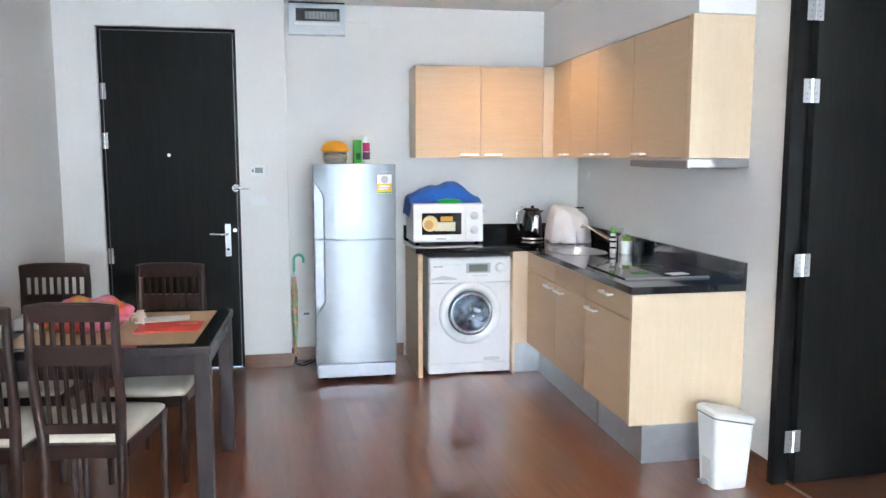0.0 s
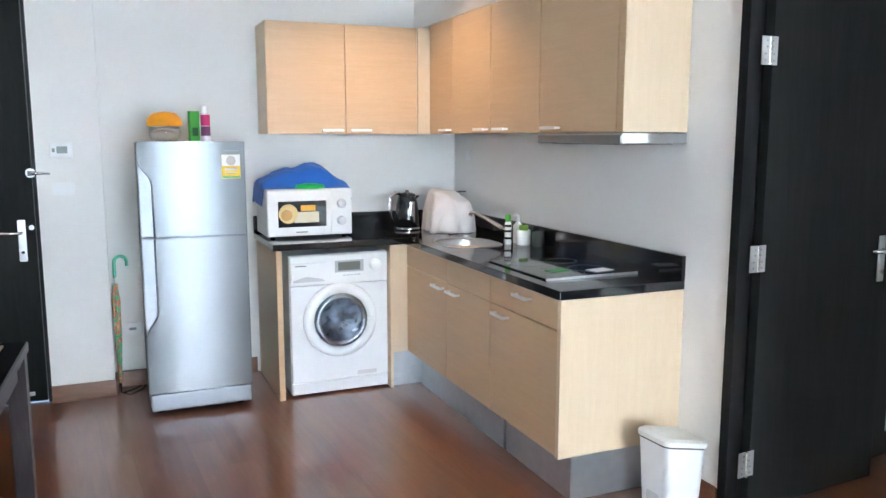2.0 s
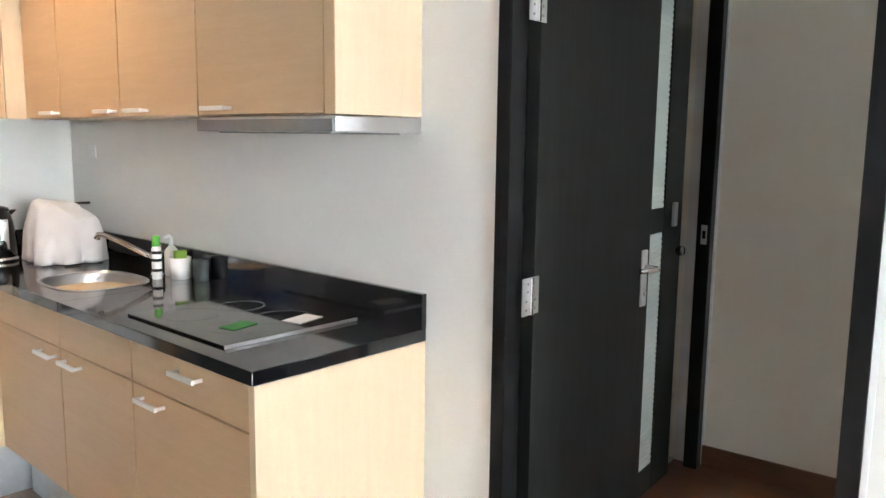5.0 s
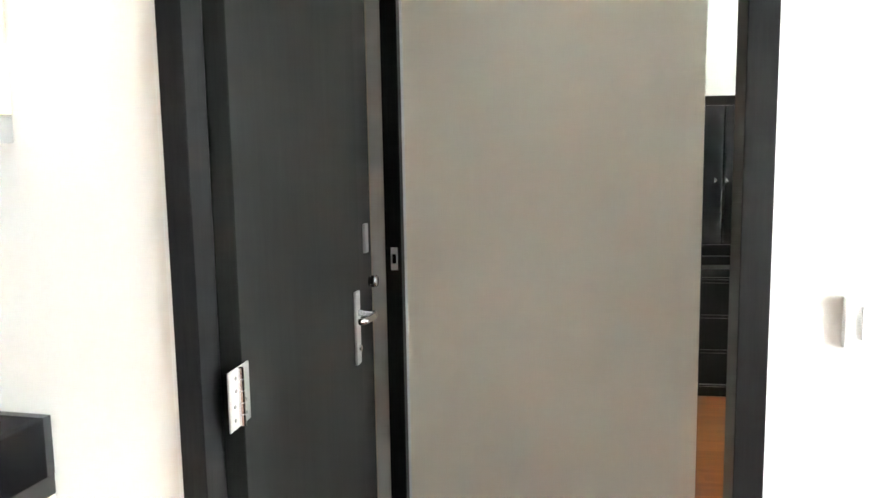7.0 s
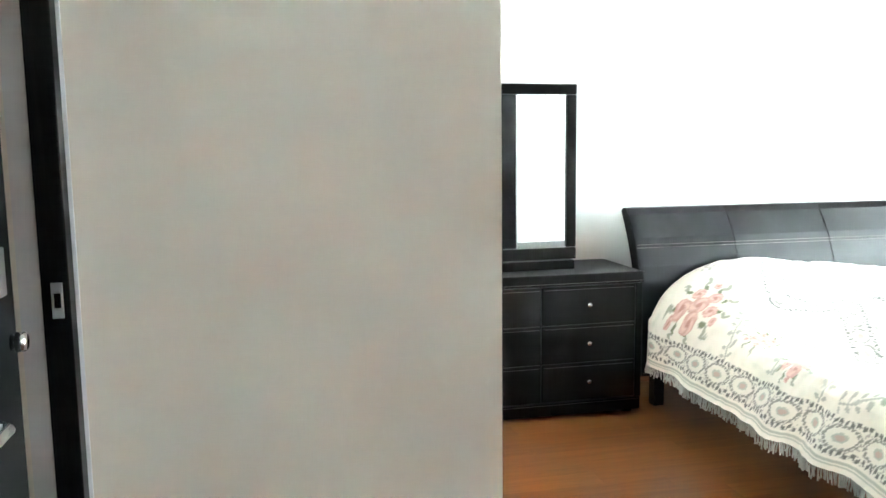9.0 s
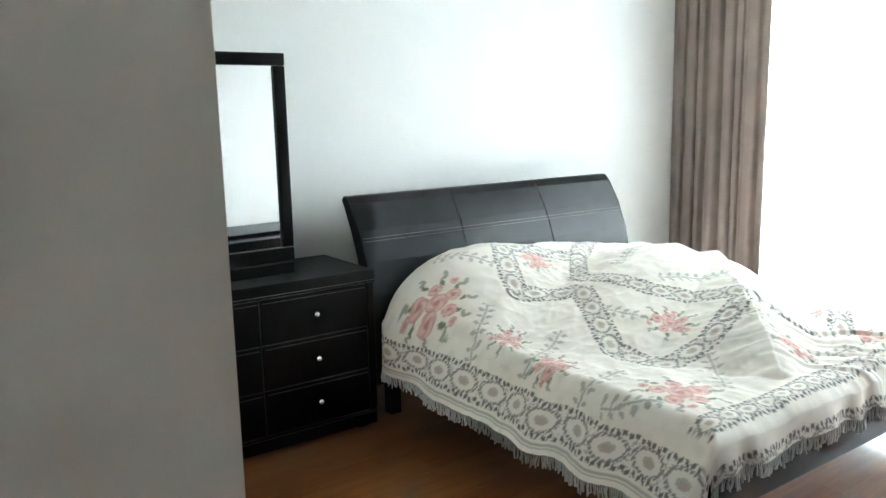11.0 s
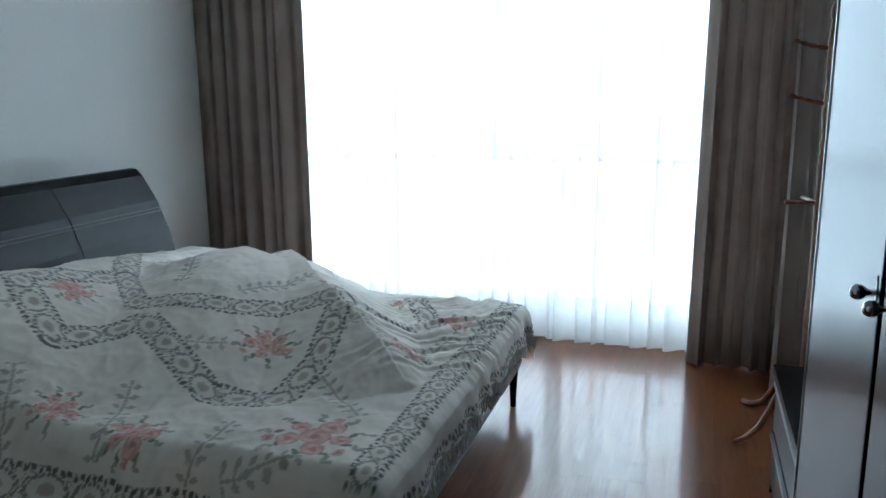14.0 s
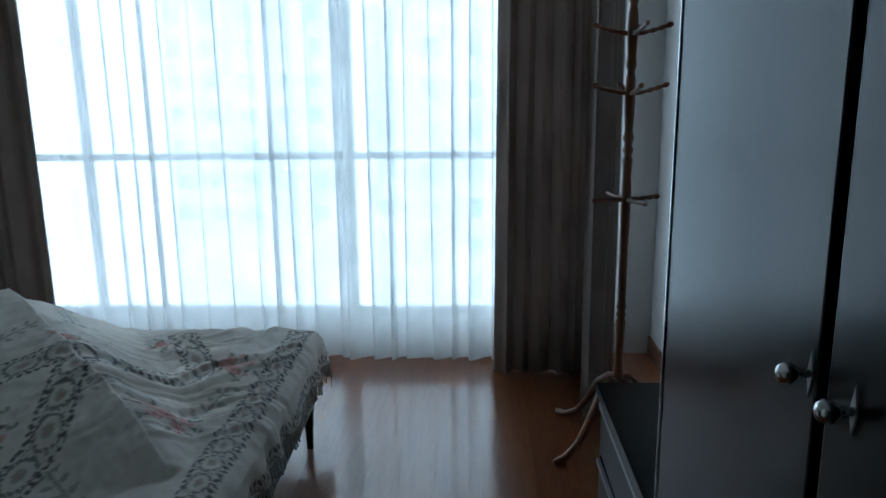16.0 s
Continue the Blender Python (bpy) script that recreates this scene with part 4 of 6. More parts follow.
for i in range(nx):
    for j in range(ny):
        a = i * (ny + 1) + j
        bm.faces.new((grid[a], grid[a + 1], grid[a + ny + 2], grid[a + ny + 1]))
towel = part("cloth", bm, cloth("white_pink_towel", (0.86, 0.84, 0.87), through=0.10, weave=400), tw, smooth=True)
towel.modifiers.new("thickness", "SOLIDIFY").thickness = 0.004

# small things by the sink
FRAME = SKEW
b1 = thing("soap_bottle", pose(-0.165, -1.19, SZ1), "slim white striped bottle with a green cap", "bottle")
part("bottle", lathe([(0.018, 0), (0.019, 0.004), (0.019, 0.12), (0.012, 0.13)], 20), WHITEP, b1, smooth=True)
for z in (0.03, 0.07, 0.10):
    part("stripe", lathe([(0.0195, z), (0.0195, z + 0.012)], 20), BLACKP, b1)
part("cap", lathe([(0.016, 0.13), (0.016, 0.165), (0.010, 0.172)], 18), plain("green_cap", (0.12, 0.45, 0.06), 0.4), b1)
b2 = thing("pump_bottle", pose(-0.085, -1.16, SZ1), "white pump soap bottle beside the sink", "bottle")
part("bottle", lathe([(0.026, 0), (0.028, 0.005), (0.028, 0.10), (0.012, 0.12)], 22), WHITEP, b2, smooth=True)
part("pump", tube([(0, 0, 0.12), (0, 0, 0.155), (-0.012, -0.004, 0.162), (-0.04, -0.012, 0.158)], [0.009, 0.007, 0.008, 0.005]), WHITEP, b2, smooth=True)
b3 = thing("cup", pose(-0.095, -1.245, SZ1), "white ceramic cup holding a green scrubber", "cup")
part("cup", lathe([(0.036, 0), (0.040, 0.004), (0.042, 0.085), (0.039, 0.085), (0.037, 0.01), (0.005, 0.008)], 28), ENAMEL, b3, smooth=True)
part("sponge", boxes((-0.024, 0.024, -0.012, 0.012, 0.02, 0.112), bevel=0.004), plain("green_sponge", (0.20, 0.34, 0.05), 0.9, bump=0.5, bump_scale=300), b3, "green scrubbing sponge")
b4 = thing("glass_tumbler", pose(-0.062, -1.345, SZ1), "dark glass tumbler against the granite upstand", "glass")
part("glass", lathe([(0.028, 0), (0.030, 0.003), (0.033, 0.085), (0.031, 0.085), (0.027, 0.008), (0.004, 0.007)], 24), plain("smoked_glass", (0.05, 0.06, 0.06), 0.1), b4, smooth=True)
sk2 = thing("wall_socket", pose(-0.0005, -0.30, 1.40), "small white switch plate on the kitchen wall", "switch")
part("plate", boxes((-0.008, 0, -0.035, 0.035, -0.03, 0.03), bevel=0.002), WHITEP, sk2)
part("rocker", boxes((-0.011, -0.008, -0.015, 0.015, -0.02, 0.02), bevel=0.001), WHITEP, sk2)

# pedal bin
FRAME = STRAIGHT
bn = thing("pedal_bin", pose(-0.222, -2.71, 0), "white plastic pedal bin with a curved lid", "bin")
def rounded(w, d, r, n=6):
    pts = []
    for cx, cy, a0 in ((w - r, d - r, 0), (-w + r, d - r, 90), (-w + r, -d + r, 180), (w - r, -d + r, 270)):
        for k in range(n + 1):
            a = radians(a0 + 90 * k / n)
            pts.append((cx + r * math.cos(a), cy + r * math.sin(a)))
    return pts
def tapered(levels):
    bm = bmesh.new()
    rings = [[bm.verts.new((x, y, z(x) if callable(z) else z)) for x, y in rounded(w, d, r)] for w, d, r, z in levels]
    for a, b in zip(rings, rings[1:]):
        for k in range(len(a)):
            bm.faces.new((a[k], a[(k + 1) % len(a)], b[(k + 1) % len(b)], b[k]))
    bm.faces.new(rings[0][::-1])
    bm.faces.new(rings[-1])
    bmesh.ops.recalc_face_normals(bm, faces=bm.faces)
    return bm
wave = lambda x: 0.018 * math.cos((x + 0.11) / 0.22 * math.pi)
part("body", tapered([(0.085, 0.075, 0.03, 0.0), (0.086, 0.077, 0.03, 0.004), (0.104, 0.092, 0.035, lambda x: 0.325 + wave(x))]), WHITEP, bn)
part("seam", tapered([(0.105, 0.093, 0.035, lambda x: 0.3255 + wave(x)), (0.105, 0.093, 0.035, lambda x: 0.333 + wave(x))]), plain("bin_seam", (0.10, 0.09, 0.08), 0.6), bn)
part("lid", tapered([(0.110, 0.098, 0.038, lambda x: 0.3335 + wave(x)), (0.110, 0.098, 0.038, lambda x: 0.352 + wave(x)), (0.095, 0.085, 0.035, lambda x: 0.362 + wave(x))]), plain("lid_white", (0.78, 0.77, 0.74), 0.4), bn, "white lid with a wavy edge")
part("pedal_recess", boxes((-0.093, -0.084, -0.035, 0.035, 0.004, 0.20), bevel=0.002), plain("recess_white", (0.62, 0.62, 0.61), 0.5), bn)
part("pedal", boxes((-0.125, -0.090, -0.022, 0.022, 0.012, 0.026), bevel=0.004), plain("pedal_grey", (0.35, 0.35, 0.36), 0.4), bn)

# wall fittings
FRAME = NORTH
br = thing("breaker_box", pose(-1.868, YN - 0.001, 2.53), "white breaker box with a dark window on the kitchen wall", "breaker box")
part("housing", boxes((-0.205, 0.205, -0.075, 0, -0.10, 0.115), bevel=0.006), plain("pale_grey_box", (0.60, 0.63, 0.66), 0.4), br)
part("recess", boxes((-0.15, 0.165, -0.0765, -0.0751, -0.005, 0.085)), BLACKP, br)
for k in range(9):
    part("breaker", boxes((-0.085 + k * 0.026, -0.062 + k * 0.026, -0.088, -0.0766, 0.008, 0.062), bevel=0.001), plain("breaker_grey", (0.30, 0.31, 0.32), 0.4) if k == 0 else bpy.data.materials["breaker_grey"], br)
part("flap", boxes((-0.20, 0.20, -0.095, -0.070, 0.117, 0.128), bevel=0.003), BLACKP, br, "dark flap folded up")
part("flap_edge", boxes((-0.16, 0.175, -0.082, -0.0755, -0.035, -0.015), bevel=0.002), WHITEP, br)
c1 = thing("junction_cover", pose(-1.565, YN - 0.001, 2.585), "white square junction cover beside the breaker box", "cover plate")
part("plate", boxes((-0.085, 0.075, -0.02, 0, -0.05, 0.06), bevel=0.003), WALL, c1)
c2 = thing("junction_cover", pose(-1.42, YN - 0.001, 2.575), "flat painted junction cover plate on the kitchen wall", "cover plate")
part("plate", boxes((-0.055, 0.055, -0.008, 0, -0.08, 0.075), bevel=0.002), WALL, c2)
th = thing("thermostat", pose(-2.305, YD - 0.001, 1.45), "white thermostat with a small grey display", "thermostat")
part("case", boxes((-0.058, 0.058, -0.022, 0, -0.042, 0.042), bevel=0.004), WHITEP, th)
part("display", boxes((-0.022, 0.032, -0.0235, -0.0221, -0.016, 0.022)), plain("lcd_green_grey", (0.20, 0.23, 0.22), 0.25), th)
part("button", boxes((-0.045, -0.03, -0.024, -0.0221, -0.01, 0.012), bevel=0.001), GREY, th)
sw = thing("light_switch", pose(-2.305, YD - 0.001, 1.235), "white three-gang light switch beside the entry door", "switch")
part("plate", boxes((-0.058, 0.058, -0.008, 0, -0.035, 0.035), bevel=0.002), WHITEP, sw)
for k in range(3):
    part("rocker", boxes((-0.045 + k * 0.032, -0.018 + k * 0.032, -0.012, -0.0081, -0.02, 0.02), bevel=0.001), WHITEP, sw)
ky = thing("door_knob_lock", pose(EX1 - 0.03, YD + 0.034, 1.325), "steel knob of the upper lock on the entry door", "lock")
part("rose", lathe([(0.026, -0.012), (0.026, 0)], 20, "y"), STEEL, ky)
part("knob", lathe([(0.012, -0.035), (0.012, -0.012)], 16, "y"), CHROME, ky)
part("thumb_turn", tube([(-0.01, -0.05, 0.0), (0.03, -0.05, 0.0), (0.10, -0.045, -0.004)], [0.014, 0.010, 0.006]), CHROME, ky, smooth=True)
FRAME = STRAIGHT
s3_ = thing("light_switch", pose(-0.001, -3.835, 1.222), "white light switch beside the bedroom door", "switch")
part("plate", boxes((-0.012, 0, -0.06, 0.06, -0.037, 0.037), bevel=0.003), WHITEP, s3_)
for y0 in (-0.045, 0.004):
    part("rocker", boxes((-0.016, -0.0121, y0, y0 + 0.034, -0.024, 0.024), bevel=0.0015), WHITEP, s3_)
FRAME = NORTH
so = thing("wall_socket", pose(-1.985, YN - 0.001, 0.36), "white wall socket beside the fridge", "socket")
part("plate", boxes((-0.045, 0.045, -0.009, 0, -0.035, 0.035), bevel=0.002), WHITEP, so)
part("slot", boxes((-0.02, 0.02, -0.0105, -0.0091, -0.008, 0.008)), GREY, so)

# umbrella and cable in the corner
um = thing("umbrella", pose(-2.07, -0.125, 0, -3, 0, 0), "folded patterned umbrella with a green crook handle", "umbrella")
part("ferrule", lathe([(0.004, 0.0), (0.006, 0.05), (0.008, 0.06)], 10), BLACKP, um)
foldm = plain("umbrella_print", (0.2, 0.5, 0.3), 0.6, scale=38)
stops = foldm.node_tree.nodes["Color Ramp"].color_ramp.elements
stops[0].color, stops[1].color = (0.07, 0.36, 0.15, 1), (0.45, 0.62, 0.48, 1)
for at, tint in ((0.46, (0.16, 0.50, 0.26, 1)), (0.54, (0.62, 0.12, 0.08, 1)), (0.60, (0.68, 0.40, 0.16, 1))):
    stops.new(at).color = tint
bm = bmesh.new()
for k in range(7):
    a = k * 0.9
    tube([(0.004 * math.cos(a), 0.004 * math.sin(a), 0.06), (0.013 * math.cos(a + 0.6), 0.013 * math.sin(a + 0.6), 0.30), (0.016 * math.cos(a + 1.2), 0.016 * math.sin(a + 1.2), 0.56), (0.009 * math.cos(a + 1.6), 0.009 * math.sin(a + 1.6), 0.66)], [0.005, 0.008, 0.009, 0.005], 7, bm)
part("canopy", bm, foldm, um, "rolled floral canopy", smooth=True)
part("shaft", tube([(0, 0, 0.64), (0, 0, 0.73)], 0.005), STEEL, um)
part("handle", tube([(0, 0, 0.70), (0, 0, 0.79)] + [(0.035 - 0.035 * math.cos(a), 0, 0.79 + 0.035 * math.sin(a)) for a in (0.5, 1.0, 1.57, 2.1, 2.6, 3.14)] + [(0.07, 0, 0.765)], 0.010), plain("jade_plastic", (0.16, 0.58, 0.38), 0.3), um, "jade green crook handle", smooth=True)
cb = thing("power_cable", pose(0, 0, 0), "black power cable trailing on the floor by the fridge", "cable")
part("cable", tube([(-1.955, -0.04, 0.006), (-2.0, -0.10, 0.006), (-2.06, -0.15, 0.006), (-2.02, -0.20, 0.006), (-1.95, -0.12, 0.006), (-1.93, -0.04, 0.006)], 0.005, 8), BLACKP, cb, smooth=True)
FRAME = STRAIGHT

# ---- dining corner ----
tb = thing("dining_table", pose(-2.985, -2.0, 0, 0, 0, -6), "dark wooden dining table with a beige inlaid top", "table")
tw_, td_ = 0.47, 0.41
part("top", boxes((-tw_, tw_, -td_, td_, 0.715, 0.75), bevel=0.004), TABLEWOOD, tb)
part("border", boxes((-tw_ + 0.004, tw_ - 0.004, -td_ + 0.004, td_ - 0.004, 0.7505, 0.7535), bevel=0.001), DARKGLASS, tb, "glossy black border")
part("inlay", boxes((-tw_ + 0.075, tw_ - 0.075, -td_ + 0.055, td_ - 0.055, 0.754, 0.7565)), wood("beige_inlay", (0.42, 0.27, 0.13), (0.58, 0.40, 0.22), 0.35, along=(1, 10, 1), scale=4), tb, "beige wood-grain inlay")
for sy in (-1, 1):
    part("apron", boxes((-tw_ + 0.07, tw_ - 0.07, sy * (td_ - 0.045) - 0.011, sy * (td_ - 0.045) + 0.011, 0.62, 0.714)), TABLEWOOD, tb)
for sx in (-1, 1):
    part("apron", boxes((sx * (tw_ - 0.045) - 0.011, sx * (tw_ - 0.045) + 0.011, -td_ + 0.07, td_ - 0.07, 0.62, 0.714)), TABLEWOOD, tb)
    for sy in (-1, 1):
        x, y = sx * (tw_ - 0.04), sy * (td_ - 0.04)
        part("leg", boxes((x - 0.033, x + 0.033, y - 0.033, y + 0.033, 0, 0.714), bevel=0.004), TABLEWOOD, tb)


def chair():
    """A dark chair with a curved slatted back and a cream padded seat; it faces +y."""
    c = thing("dining_chair", pose(0, 0, 0), "dark wooden slat-back dining chair with a cream padded seat", "chair", "chairs round the dining table")
    back = [(-0.215, 0.0), (-0.200, 0.30), (-0.195, 0.46), (-0.212, 0.62), (-0.228, 0.76), (-0.232, 0.90), (-0.225, 0.985)]
    for sx in (-1, 1):
        part("back_post", tube([(sx * (0.150 + 0.012 * (z > 0.6)), y, z) for y, z in back], [0.019, 0.021, 0.023, 0.021, 0.019, 0.018, 0.017], 8), CHAIRWOOD, c, smooth=True)
        part("leg", tube([(sx * 0.175, 0.235, 0), (sx * 0.178, 0.235, 0.43)], [0.015, 0.021], 8), CHAIRWOOD, c)
        part("side_rail", boxes((sx * 0.168 - 0.010, sx * 0.168 + 0.010, -0.19, 0.225, 0.375, 0.43)), CHAIRWOOD, c)
    part("front_rail", boxes((-0.165, 0.165, 0.225, 0.245, 0.375, 0.43)), CHAIRWOOD, c)
    part("back_rail", boxes((-0.14, 0.14, -0.208, -0.190, 0.375, 0.43)), CHAIRWOOD, c)
    part("top_rail", prism([(-0.172, 0.925), (0.172, 0.925), (0.176, 0.99), (0.10, 1.0), (-0.10, 1.0), (-0.176, 0.99)], -0.243, -0.214, 0.005), CHAIRWOOD, c)
    part("middle_rail", prism([(-0.155, 0.755), (0.155, 0.755), (0.155, 0.835), (-0.155, 0.835)], -0.241, -0.219, 0.004), CHAIRWOOD, c)
    part("lower_rail", boxes((-0.14, 0.14, -0.212, -0.194, 0.475, 0.515), bevel=0.004), CHAIRWOOD, c)
    for k in range(7):
        x = -0.114 + 0.038 * k
        part("slat", tube([(x, -0.203, 0.51), (x, -0.215, 0.62), (x, -0.226, 0.76), (x, -0.229, 0.93)], [0.0095, 0.0095, 0.010, 0.010], 6), CHAIRWOOD, c)
    bm = bmesh.new()
    n = 16
    grid = []
    for i in range(n + 1):
        for j in range(n + 1):
            u, v = i / n * 2 - 1, j / n * 2 - 1
            w = 0.165 + 0.028 * (v + 1) / 2
            x, y = u * w * (1 - 0.05 * max(0, v) ** 4), -0.185 + 0.455 * (v + 1) / 2 - 0.025 * u * u * max(0, v)
            edge = max(abs(u), abs(v))
            z = 0.468 - 0.022 * max(0, (edge - 0.7) / 0.3) ** 2 - 0.006 * (1 - u * u) * (1 - v * v)
            grid.append(bm.verts.new((x, y, z)))
    for i in range(n):
        for j in range(n):
            a = i * (n + 1) + j
            bm.faces.new((grid[a], grid[a + n + 1], grid[a + n + 2], grid[a + 1]))
    rim = [e for e in bm.edges if e.is_boundary]
    ext = bmesh.ops.extrude_edge_only(bm, edges=rim)
    for v in ext["geom"]:
        if isinstance(v, bmesh.types.BMVert):
            v.co.z = 0.432
    bmesh.ops.contextual_create(bm, geom=[e for e in bm.edges if e.is_boundary])
    bmesh.ops.recalc_face_normals(bm, faces=bm.faces)
    part("seat", bm, SEATCLOTH, c, "cream padded seat", smooth=True)
    return c


ch = chair()
ch.matrix_basis = pose(-3.005, -2.44, 0, 0, 0, -12)
copy_thing(ch, pose(-3.39, -2.40, 0, 0, 0, -12))
copy_thing(ch, pose(-2.833, -1.80, 0, 0, 0, 168))
copy_thing(ch, pose(-3.41, -1.66, 0, 0, 0, 170))

# on the table
ZTB = 0.757
bag = thing("gift_bag", pose(-3.125, -2.02, ZTB), "pink and orange printed bag in clear wrapping", "bag")
bm = bmesh.new()
bmesh.ops.create_icosphere(bm, subdivisions=4, radius=1)
for v in bm.verts:
    n1 = noise.noise(v.co * 2.1) * 0.18 + noise.noise(v.co * 6.0) * 0.07
    v.co = Vector((v.co.x * 0.20 * (1 + n1), v.co.y * 0.13 * (1 + n1), max(0, (v.co.z * 0.5 + 0.42)) * 0.165 * (1 + n1)))
bagm = bpy.data.materials.new("printed_bag")
bagm.use_nodes = True
nt = bagm.node_tree
co = nt.nodes.new("ShaderNodeTexCoord")
vo = nt.nodes.new("ShaderNodeTexNoise")
vo.inputs["Scale"].default_value = 9
rp = ramp(nt, [(0.30, (0.62, 0.30, 0.06)), (0.42, (0.70, 0.12, 0.06)), (0.52, (0.72, 0.16, 0.25)), (0.64, (0.75, 0.28, 0.36)), (0.74, (0.35, 0.05, 0.05))])
nt.links.new(co.outputs["Object"], vo.inputs["Vector"])
nt.links.new(vo.outputs["Fac"], rp.inputs["Fac"])
nt.links.new(rp.outputs["Color"], nt.nodes["Principled BSDF"].inputs["Base Color"])
nt.nodes["Principled BSDF"].inputs["Roughness"].default_value = 0.25
nt.nodes["Principled BSDF"].inputs["Coat Weight"].default_value = 0.6
part("bag", bm, bagm, bag, smooth=True)
bm = bmesh.new()
for k in range(9):
    a = k * 0.7
    q = [bm.verts.new((0.20 + 0.05 * f * math.cos(a) + 0.02 * f, 0.06 * f * math.sin(a), 0.045 + 0.03 * f * math.sin(a * 2))) for f in (0.0, 1.0)]
    r2 = bm.verts.new((0.20 + 0.05 * math.cos(a + 0.5), 0.06 * math.sin(a + 0.5), 0.045 + 0.035 * math.cos(a)))
    bm.faces.new((q[0], q[1], r2))
wrap = part("wrapping", bm, plain("foil_wrap", (0.62, 0.55, 0.45), 0.2, metal=0.5), bag, "crumpled shiny wrapping")
wrap.modifiers.new("thickness", "SOLIDIFY").thickness = 0.001
en = thing("red_folder", pose(-2.745, -2.06, ZTB, 0, 0, -4), "flat red printed folder lying on the table", "folder")
part("sheet", boxes((-0.155, 0.13, -0.10, 0.10, 0.0, 0.006), bevel=0.001), plain("red_print", (0.70, 0.06, 0.04), 0.4, vary=0.3, scale=9), en)
part("window", boxes((0.03, 0.11, 0.03, 0.06, 0.0062, 0.0072)), plain("pink_print", (0.75, 0.45, 0.40), 0.4), en)
pp = thing("paper_sheet", pose(-2.80, -1.86, ZTB, 0, 0, 3), "white folded paper lying beyond the red folder", "paper")
part("sheet", boxes((-0.13, 0.12, -0.06, 0.06, 0.0, 0.004), bevel=0.0008), plain("white_paper", (0.75, 0.74, 0.72), 0.7), pp)
tr = thing("clear_box", pose(-3.36, -1.90, ZTB), "low clear plastic box on the table", "box")
part("tray", boxes((-0.08, 0.09, -0.07, 0.07, 0.0, 0.055), bevel=0.006), plain("milky_plastic", (0.55, 0.53, 0.50), 0.2), tr)

# ---- bedroom ----
# dresser
ds = thing("dresser", pose(0, 0, 0), "black leatherette dresser with six drawers and pale stitching", "dresser")
X0, X1, Y0, Y1 = 3.45, 3.955, -5.155, -4.025
part("top", boxes((X0 - 0.012, X1, Y0 - 0.008, Y1 + 0.008, 0.715, 0.775), bevel=0.010), LEATHER, ds)
part("body", boxes((X0 + 0.02, X1, Y0, Y1, 0.09, 0.714), bevel=0.004), LEATHER, ds)
part("side_post", boxes((X0 - 0.004, X0 + 0.019, Y0, Y0 + 0.035, 0.09, 0.714), bevel=0.004), LEATHER, ds)
part("side_post", boxes((X0 - 0.004, X0 + 0.019, Y1 - 0.035, Y1, 0.09, 0.714), bevel=0.004), LEATHER, ds)
part("base", boxes((X0 - 0.006, X1 - 0.02, Y0 + 0.004, Y1 - 0.004, 0.02, 0.088), bevel=0.006), LEATHER, ds)
for y in (Y0 + 0.06, Y1 - 0.06):
    part("foot", boxes((X0 + 0.03, X0 + 0.08, y - 0.025, y + 0.025, 0, 0.021)), BLACKP, ds)
    part("foot", boxes((X1 - 0.1, X1 - 0.05, y - 0.025, y + 0.025, 0, 0.021)), BLACKP, ds)
ymid = (Y0 + Y1) / 2
for c, (a, b) in enumerate(((Y0 + 0.038, ymid - 0.002), (ymid + 0.002, Y1 - 0.038))):
    for r in range(3):
        z0 = 0.094 + r * 0.2065
        d = part("drawer", boxes((X0 - 0.004, X0 + 0.018, a, b, z0, z0 + 0.203), bevel=0.007, seg=3), LEATHER, ds, "padded black drawer front")
        part("stitching", boxes((X0 - 0.0055, X0 - 0.0035, a + 0.012, b - 0.012, z0 + 0.186, z0 + 0.1875)), STITCH, d)
        k = part("knob", lathe([(0.004, -0.022), (0.011, -0.020), (0.013, -0.013), (0.009, -0.006), (0.005, 0.0)], 18, "x", (X0 - 0.004, (a + b) / 2 + 0.003, z0 + 0.103)), CHROME, d, "small chrome knob", smooth=True)
part("stitching", boxes((X0 - 0.0145, X0 - 0.0115, Y0, Y1, 0.7265, 0.7285)), STITCH, ds)
part("stitching", boxes((X0 - 0.0075, X0 - 0.0055, Y0 + 0.01, Y1 - 0.01, 0.079, 0.0805)), STITCH, ds)
# mirror
mi = thing("mirror", pose(3.66, -4.455, 0.776, 0, 0, 1.7), "tall mirror in a black leatherette frame on the dresser", "mirror")
mw_, mh = 0.40, 0.99
f = 0.055
for y0, y1, z0, z1 in ((-mw_, mw_, mh - f, mh), (-mw_, mw_, 0.052, 0.052 + f + 0.01)):
    part("frame_rail", boxes((-0.03, 0.03, y0, y1, z0, z1), bevel=0.006), LEATHER, mi)
for y0, y1 in ((-mw_, -mw_ + f), (mw_ - f, mw_)):
    part("frame_stile", boxes((-0.028, 0.03, y0, y1, 0.118, mh - f - 0.001), bevel=0.006), LEATHER, mi)
part("glass", boxes((-0.012, -0.004, -mw_ + f, mw_ - f, 0.117, mh - f)), MIRROR, mi, "mirror glass")
part("base", boxes((-0.06, 0.06, -mw_ + 0.02, mw_ + 0.0, 0.0, 0.05), bevel=0.006), LEATHER, mi)

